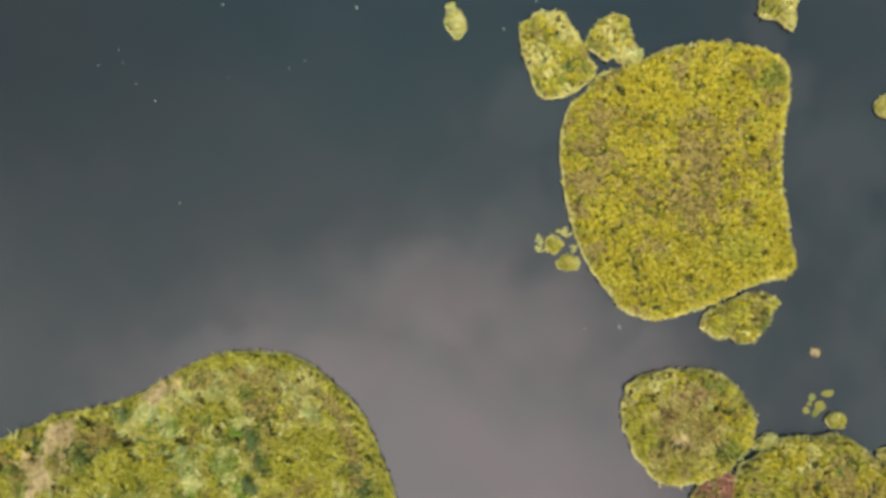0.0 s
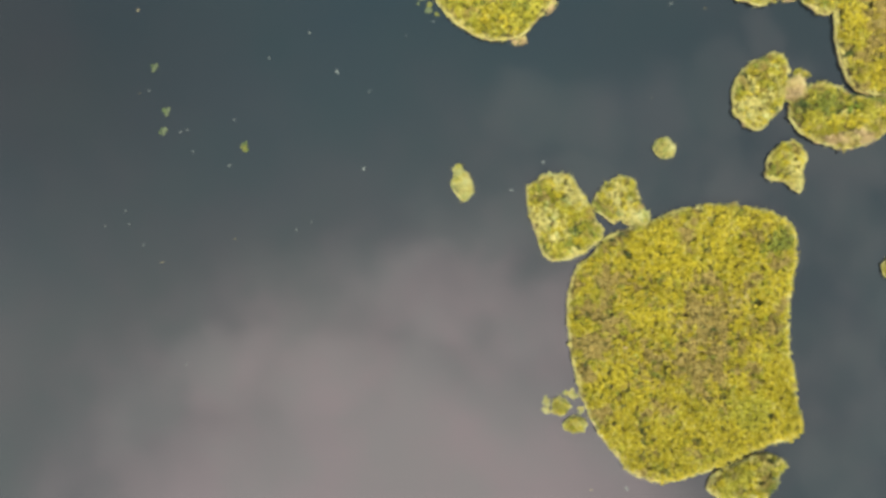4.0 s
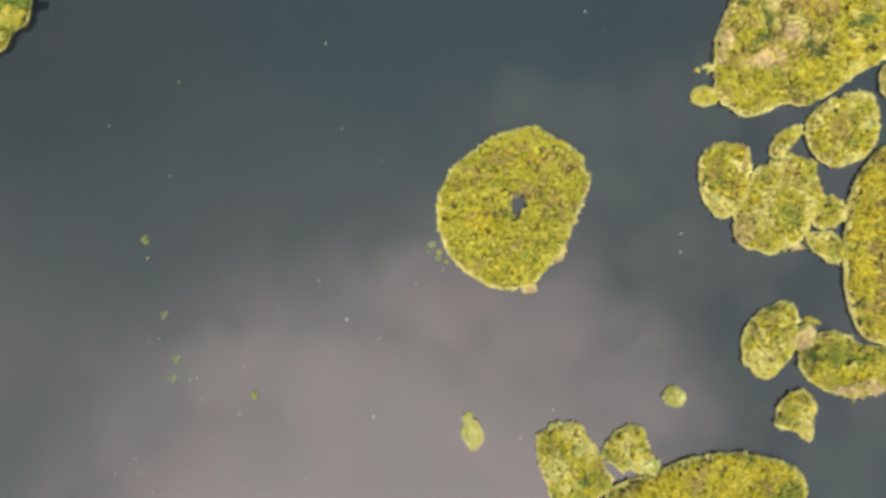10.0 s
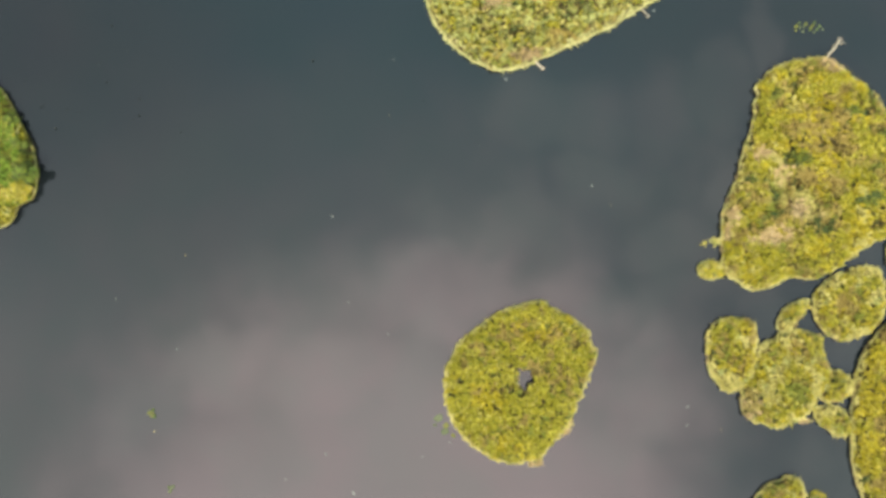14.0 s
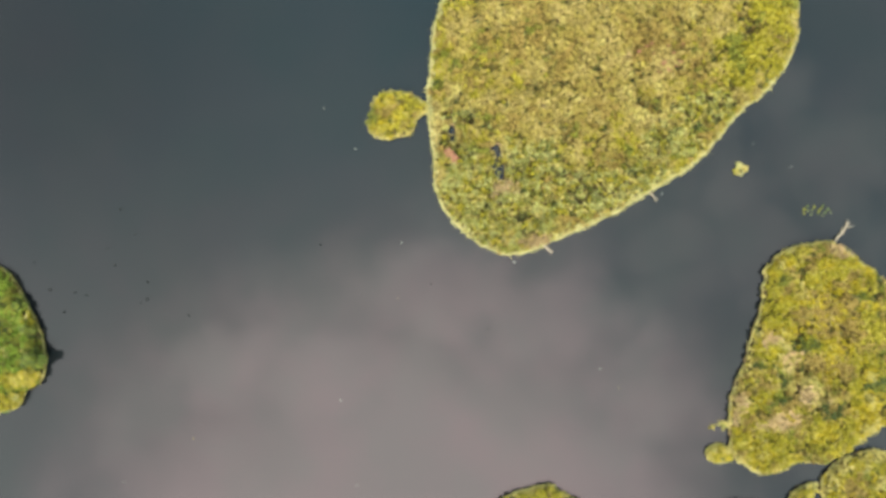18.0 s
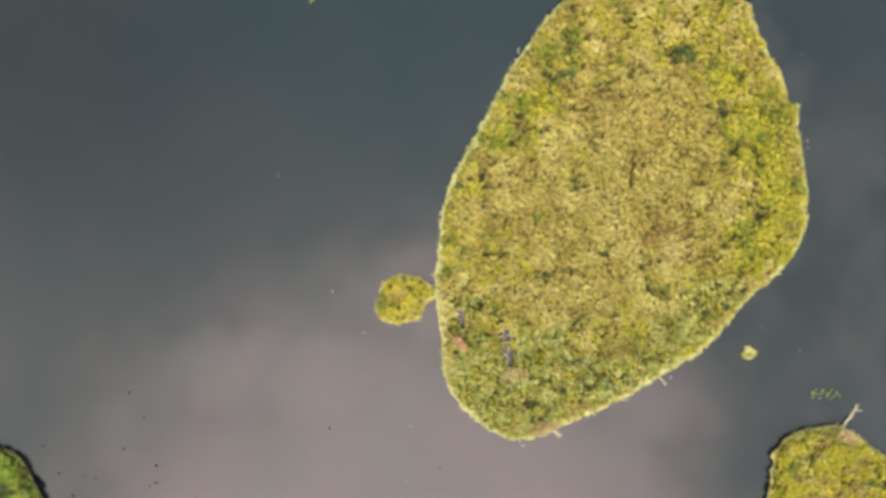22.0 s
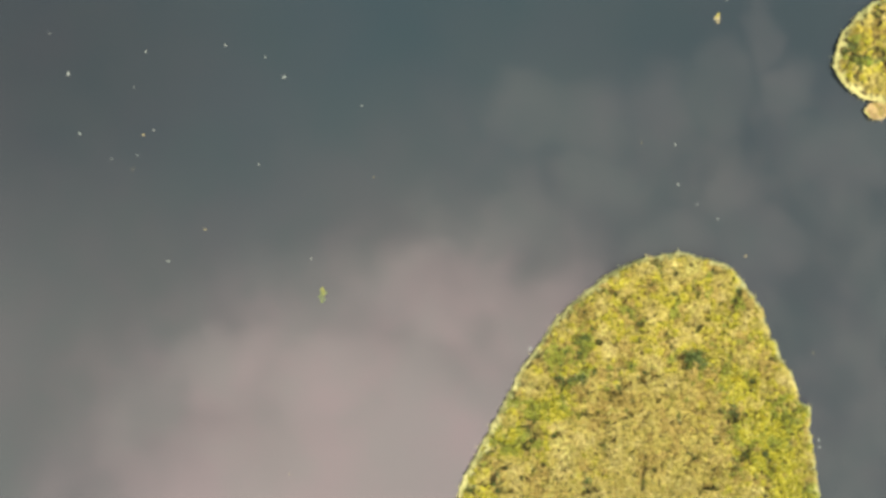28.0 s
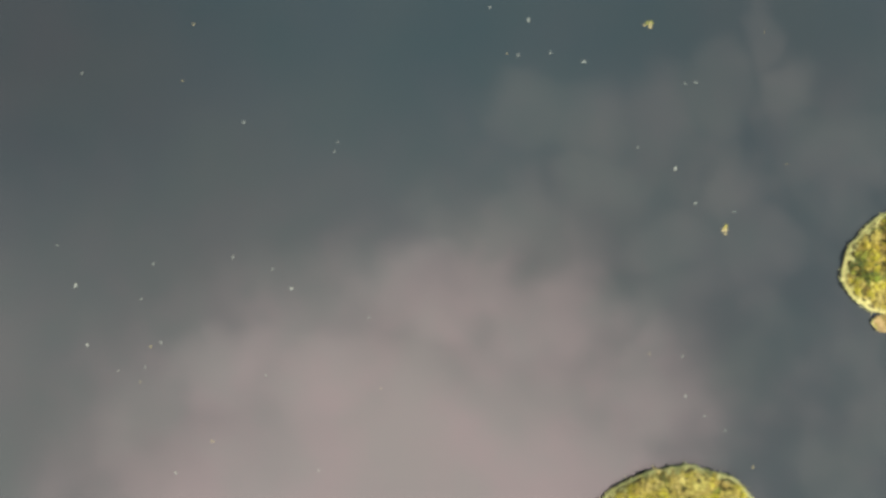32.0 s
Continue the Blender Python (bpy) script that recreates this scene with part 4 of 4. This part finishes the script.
islet([(44.5, 54), (42.7, 52), (41.8, 49.9), (41.2, 47.1), (40.9, 44.1), (40.9, 41.8), (41.2, 38.8), (42, 36), (43.2, 34.2), (45.6, 33.6), (49.8, 34.5), (51, 41.8), (50.4, 49), (48.6, 53.8), (46.2, 55)],
      "yellow", "long yellow-green sedge islet with a brown middle",
      patches=[(45.0, 40.5, 1.8, 3.6, "brown"), (47.4, 44.8, 2.4, 4.8, "brownish")])
islet([(34.46, 38.03), (35.66, 37.25), (35.96, 35.75), (35.48, 33.95), (35.24, 32.45), (34.16, 30.95), (32.66, 29.99), (31.16, 30.65), (30.26, 32.15), (30.08, 33.95), (30.68, 35.75), (32.06, 37.07)],
      "pale", "rounded pale green sedge islet")
islet([(37.92, 34.67), (37.86, 33.65), (37.08, 32.95), (36.03, 32.98), (35.33, 33.72), (35.39, 34.74), (36.17, 35.43), (37.22, 35.40)],
      "tan", "tan dry-grass hummock joining two islets")
islet([(38.31, 35.55), (37.90, 35.24), (37.20, 35.31), (36.62, 35.71), (36.50, 36.20), (36.91, 36.50), (37.61, 36.44), (38.19, 36.04)],
      "pale", "small pale sedge hummock")
islet([(36.1, 32.1), (36.9, 33.5), (38.7, 34.9), (40.8, 34.7), (42.6, 33.5), (44.2, 33.4), (46.8, 33), (47.4, 30.4), (45, 28.9), (43.2, 27.9), (40.8, 28.1), (38.4, 29), (36.6, 30.6)],
      "mixed", "kidney-shaped sedge islet with a tan shore",
      patches=[(39.6, 32.8, 1.5, 1.0, "green"), (42.6, 32.1, 0.8, 0.5, "dark"), (42.0, 29.0, 3.0, 0.6, "tan")])
islet([(48.26, 61.55), (47.74, 60.11), (46.46, 59.51), (45.19, 60.11), (44.66, 61.55), (45.19, 63.00), (46.46, 63.59), (47.74, 63.00)],
      "pale", "pale sedge hummock in open water")
islet([(48.72, 15.24), (48.33, 14.31), (47.40, 13.92), (46.47, 14.31), (46.08, 15.24), (46.47, 16.17), (47.40, 16.56), (48.33, 16.17)],
      "pale", "pale sedge hummock in open water")
islet([(49.68, -21.90), (49.19, -22.58), (48.00, -22.86), (46.81, -22.58), (46.32, -21.90), (46.81, -21.22), (48.00, -20.94), (49.19, -21.22)],
      "pale", "pale sedge hummock in open water")
islet([(-51.85, 80.3), (-50.35, 79.6), (-49.15, 78.7), (-47.95, 76.6), (-46.75, 74.3), (-45.95, 72.2), (-45.65, 69.8), (-45.85, 68.1), (-46.55, 67.3), (-47.45, 66.8), (-48.05, 65.7), (-49.15, 64.6), (-50.65, 64.2), (-54.25, 63.8), (-59.65, 67.4), (-60.25, 76.4), (-55.45, 81.2)],
      "vivid", "overgrown bright green islet edged with shrubs", height=0.6,
      patches=[(-47.8, 68.0, 2.3, 0.8, "fresh"), (-49.3, 65.5, 1.5, 1.0, "lime"), (-48.6, 74.2, 1.3, 2.4, "bushy"), (-46.6, 71.0, 1.2, 2.1, "dark")])
islet([(16.2, 132.2), (18.4, 132.5), (20.4, 132.6), (22.9, 131.9), (24.9, 131.1), (26.4, 129.3), (27.9, 127.2), (28.9, 124.5), (30.4, 121.5), (31.6, 119.1), (32.1, 117), (33.3, 116.4), (33.2, 114.3), (33.8, 110.1), (34.2, 106.5), (34, 103.5), (32.5, 100.5), (30.6, 98.3), (28.2, 96.3), (26.1, 93.9), (22.9, 90.5), (19.2, 88.2), (15.7, 86.1), (12.1, 84.3), (9.1, 83), (6.7, 81.9), (4.2, 81.2), (1.9, 81.6), (-0.6, 83.1), (-2.6, 85.2), (-3.9, 87.3), (-4.3, 89.7), (-4.5, 92.7), (-5, 96.3), (-4.9, 99.3), (-4.5, 102.9), (-4, 106.5), (-3.2, 108.9), (-1.4, 112.2), (0.7, 116.1), (2.8, 120), (4.8, 123), (7.5, 126.6), (10.2, 128.7), (12.7, 130.7)],
      "big", "very large oval islet of yellow sedge with a green, pool-dotted end",
      pools=[[(1.73, 92.44), (2.57, 92.86), (2.93, 91.54), (3.17, 89.74), (2.69, 88.84), (2.03, 90.04), (1.55, 91.24)], [(-2.83, 94.66), (-2.23, 94.90), (-2.11, 93.58), (-2.59, 93.10)]],
      patches=[(14.4, 114.9, 8.4, 5.4, "tanny"), (11.4, 102.9, 10.2, 5.4, "tanny"), (18.1, 108.9, 7.8, 9.0, "tanny"), (3.6, 107.7, 4.2, 4.2, "tanny"), (19.2, 102.3, 2.7, 2.1, "ruddy"), (8.4, 96.9, 7.8, 3.6, "tanny"), (5.5, 116.7, 3.0, 1.3, "green"), (2.5, 113.1, 3.3, 1.5, "green"), (28.9, 113.1, 3.6, 3.6, "leafy"), (30.6, 107.1, 2.7, 3.6, "leafy"), (28.9, 101.7, 3.0, 3.0, "leafy"), (24.6, 96.3, 3.6, 1.8, "speckle"), (20.4, 92.7, 3.6, 1.8, "speckle"), (16.2, 89.1, 4.2, 2.4, "speckle"), (12.1, 87.9, 3.6, 2.7, "speckle"), (2.5, 86.7, 6.6, 4.8, "speckle"), (6.0, 90.9, 3.6, 2.4, "speckle"), (12.0, 87.6, 1.9, 1.0, "flecked"), (9.6, 89.6, 1.5, 0.5, "flecked"), (5.5, 85.1, 1.2, 0.3, "flecked"), (-0.9, 95.6, 2.2, 0.75, "flecked"), (-1.8, 89.7, 2.1, 4.8, "speckle"), (8.4, 91.5, 1.0, 0.4, "flecked"), (1.2, 94.5, 0.8, 0.4, "flecked"), (2.8, 86.7, 0.7, 0.3, "flecked"), (3.0, 88.2, 1.8, 0.7, "tan"), (6.3, 82.7, 1.3, 0.6, "tan"), (25.2, 119.1, 1.8, 2.4, "leafy")])
islet([(-9.6, 98.3), (-7.2, 98.4), (-5.7, 97.5), (-5, 96.8), (-6.2, 95.1), (-7.5, 93.8), (-9.6, 93.5), (-11.1, 94.2), (-11.3, 95.7), (-10.8, 97.2)],
      "mixed", "oval yellow-green sedge hummock touching a large islet",
      patches=[(-6.8, 96.9, 1.2, 0.9, "lime")])
islet([(29.00, 90.17), (28.79, 89.64), (28.31, 89.43), (27.82, 89.64), (27.62, 90.17), (27.82, 90.68), (28.31, 90.90), (28.79, 90.68)],
      "cream", "little round sedge hummock with a dark edge")
islet([(40.7, 159.4), (39.4, 158.6), (37.9, 157.1), (36.8, 155.6), (36.3, 153.8), (36.4, 152.3), (37.3, 150.8), (39.4, 149.4), (42.7, 148.7), (46.3, 149.9), (48.1, 154.1), (45.7, 158.3), (42.7, 159.8)],
      "big", "rounded sedge islet with a pale shoreline",
      patches=[(38.8, 155.9, 1.5, 0.5, "brown"), (38.5, 152.9, 1.8, 0.5, "dark")])
islet([(41.94, 147.96), (41.59, 147.37), (40.74, 147.12), (39.89, 147.37), (39.54, 147.96), (39.89, 148.55), (40.74, 148.80), (41.59, 148.55)],
      "tan", "tan grass hummock beside an islet")
floating_plant(40.0, -16.4, [(1.1, 1.0, 1.50, 0.75, 10), (-0.6, 0.6, 0.94, 0.75, 80), (0.25, -0.35, 1.31, 1.19, 30), (-1.25, -0.8, 0.88, 0.69, 120), (-0.25, -1.1, 0.94, 0.75, 50), (-0.9, -0.1, 0.62, 0.50, 0)],
               ("yellow", "lime", "yellow"), "loose cluster of pale yellow floating leaves")
floating_plant(-2.6, 43.5, [(-0.35, 0.65, 1.1, 0.75, 25), (0.45, -0.15, 0.7, 0.6, 70), (0.35, -0.8, 0.95, 0.65, 10), (-0.75, -0.1, 0.4, 0.35, 0), (1.2, -1.2, 0.6, 0.4, 140)],
               ("grey", "lime", "grey"), "cluster of grey-green floating leaves beside an islet")
tuft_of_pads(36.5, 85.8, 1.7, 0.65, 15, 0.42, ("lime", "grey", "green"), "thin patch of yellow-green floating leaves")
tuft_of_pads(-18.35, 128.3, 0.42, 0.75, 9, 0.45, ("lime", "green", "grey"), "little oval patch of yellow-green floating leaves")
tuft_of_pads(-33.54, 44.7, 0.35, 0.55, 6, 0.5, ("lime", "green"), "little patch of green floating leaves")
tuft_of_pads(-21.9, 28.2, 0.38, 0.55, 6, 0.5, ("lime", "green"), "little patch of green floating leaves")
for x, y, count in ((-30.3, 31.9, 4), (-30.6, 29.8, 5), (-31.6, 36.6, 4)):
    tuft_of_pads(x, y, 0.4, 0.4, count, 0.42, ("grey", "green", "grey"), "thin patch of grey-green floating leaves")
tuft_of_pads(23.8, 157.85, 0.25, 0.6, 5, 0.42, ("straw", "yellow"), "little patch of straw-coloured floating leaves")
tuft_of_pads(15.66, 179.76, 0.5, 0.42, 5, 0.45, ("straw", "lime"), "little patch of pale yellow floating leaves")
for x, y, size in ((-33.3, 42.7, 0.30), (-34.6, 21.3, 0.18), (-34.2, 19.9, 0.18), (-32.7, 17.7, 0.18), (-30.7, 15.8, 0.24), (-28.1, 4.9, 0.18), (-23.0, 31.0, 0.18), (-23.5, 26.1, 0.24), (-14.7, 20.1, 0.18), (-22.9, 18.3, 0.18), (-15.0, 40.3, 0.24), (-4.7, 40.0, 0.18), (-8.6, 34.1, 0.18), (-12.0, 36.1, 0.36), (23.6, 45.3, 0.24), (23.6, 43.4, 0.24), (27.2, 42.9, 0.18), (6.5, 23.5, 0.24), (21.6, 33.4, 0.18), (-9.2, 25.8, 0.30), (-33.1, 33.8, 0.18), (-32.1, 34.1, 0.18), (-28.8, 29.7, 0.18), (-28.0, 29.9, 0.18), (-27.4, 27.6, 0.18), (-19.3, 37.6, 0.18), (-36.8, 19.6, 0.18), (15.1, -8.5, 0.24)):
    scrap(x, y, size)
for x, y, size in ((18.8, -8.3, 0.36), (-16.4, 19.3, 0.18), (-30.0, 61.5, 0.24), (-37.4, 56.8, 0.18), (-12.6, 56.5, 0.18), (-8.4, 53.1, 0.18), (-14.3, 65.6, 0.24), (-30.9, 51.5, 0.18), (10.0, 26.5, 0.24), (-1.8, 41.5, 0.18), (13.4, 69.0, 0.24), (15.4, 66.9, 0.18), (-16.1, 96.8, 0.24), (-7.8, 82.4, 0.18), (-8.2, 76.5, 0.18), (4.3, 80.3, 0.30), (20.0, 87.6, 0.24), (29.7, 93.0, 0.18), (-12.7, 92.4, 0.24), (34.7, 112.1, 0.18), (33.8, 90.5, 0.18), (-34.8, 131.9, 0.30), (-19.6, 132.2, 0.18), (3.8, 122.6, 0.42), (16.1, 132.6, 0.30), (26.8, 132.5, 0.30), (34.0, 122.1, 0.18), (-21.9, 109.2, 0.18)):
    scrap(x, y, size)
for x, y, size in ((-45.5, 151.9, 0.36), (-44.3, 145.6, 0.30), (-37.5, 145.4, 0.30), (-36.4, 145.8, 0.24), (-40.9, 142.8, 0.18), (-38.6, 141.7, 0.18), (-38.1, 143.2, 0.18), (-37.2, 154.3, 0.24), (-28.7, 154.9, 0.24), (-22.4, 151.6, 0.36), (-30.9, 135.3, 0.30), (19.3, 144.4, 0.24), (15.7, 144.6, 0.18), (19.6, 140.1, 0.24), (-14.2, 148.5, 0.18), (-25.2, 142.3, 0.18), (-12.9, 140.9, 0.18), (34.6, 112.9, 0.24), (-24.5, 153.7, 0.18), (-47.5, 156.2, 0.18), (21.6, 138.0, 0.18), (2.8, 180.3, 0.36), (1.7, 176.5, 0.24), (0.5, 176.7, 0.18), (5.2, 176.8, 0.24), (8.8, 175.8, 0.36), (19.5, 173.5, 0.24), (20.7, 173.6, 0.24)):
    scrap(x, y, size)
for x, y, size in ((18.5, 164.4, 0.36), (20.6, 160.7, 0.30), (14.5, 166.7, 0.18), (-34.1, 173.8, 0.24), (-27.5, 169.3, 0.24), (-17.5, 167.2, 0.18), (-17.9, 166.2, 0.18), (-44.8, 174.6, 0.18), (-32.9, 179.8, 0.24), (-1.3, 181.6, 0.18), (28.0, 179.0, 0.18), (24.8, 159.8, 0.18), (-38.5, 150.5, 0.18), (23.8, 136.4, 0.24), (30.4, 164.9, 0.18)):
    scrap(x, y, size)
for x, y in ((-37.8, 86.0), (-39.2, 81.8), (-38.4, 80.0), (-36.2, 83.3), (-34.9, 78.2), (-34.9, 76.4), (-35.6, 76.0), (-47.0, 80.3), (-42.6, 91.8), (-43.8, 75.0), (-41.4, 76.8), (-42.6, 77.1), (-45.3, 77.4), (-16.4, 82.2), (-30.5, 74.6), (1.4, 73.2), (-4.6, 78.0)):
    sunken(x, y)
for x, y, r, h, tone in ((-46.3, 70.2, 1.20, 2.2, "green"), (-46.9, 68.4, 1.02, 1.7, "olive"), (-48.0, 68.0, 0.96, 1.4, "olive"), (-48.6, 68.2, 0.78, 1.1, "olive"), (-47.3, 73.4, 0.78, 1.3, "green"), (-48.1, 75.7, 0.78, 1.2, "green"), (-33.5, -17.5, 0.90, 1.6, "dark"), (-20.3, -24.8, 1.02, 1.6, "dark"), (-20.2, -20.0, 0.84, 1.5, "dark"), (-2.8, 91.8, 0.50, 1.9, "russet"), (-2.2, 91.2, 0.38, 1.7, "russet")):
    shrub(x, y, r, h, tone)

branch(38.3, 82.4, 40.1, 84.7, 0.13, "bleached dead branch reaching from an islet over water")
branch(7.2, 82.2, 8.3, 81.3, 0.13, "pale driftwood branch on the shore of the great islet")
branch(18.6, 87.8, 19.5, 86.8, 0.06, "thin pale dead branch on the shore")

for x, y, rx, ry, h, lean in ((-40.3, -19.7, 1.1, 1.2, 0.9, 80), (-39.4, -18.9, 0.6, 0.7, 0.9, 40), (-42.8, -23.6, 0.9, 1.4, 0.9, 100), (-30.4, -15.2, 0.8, 0.5, 0.8, 40), (-28.6, -14.4, 0.9, 0.4, 0.8, 30),
                              (35.0, 66.8, 0.9, 1.1, 0.7, 70), (36.3, 65.8, 0.9, 0.6, 0.7, 20), (32.2, 63.5, 1.4, 0.7, 0.7, 10), (31.4, 72.2, 0.8, 0.5, 0.7, 60), (33.0, 69.9, 0.7, 0.7, 0.7, 80), (36.7, 34.2, 0.8, 0.8, 0.7, 50)):
    dry_grass(x, y, rx, ry, h, lean)
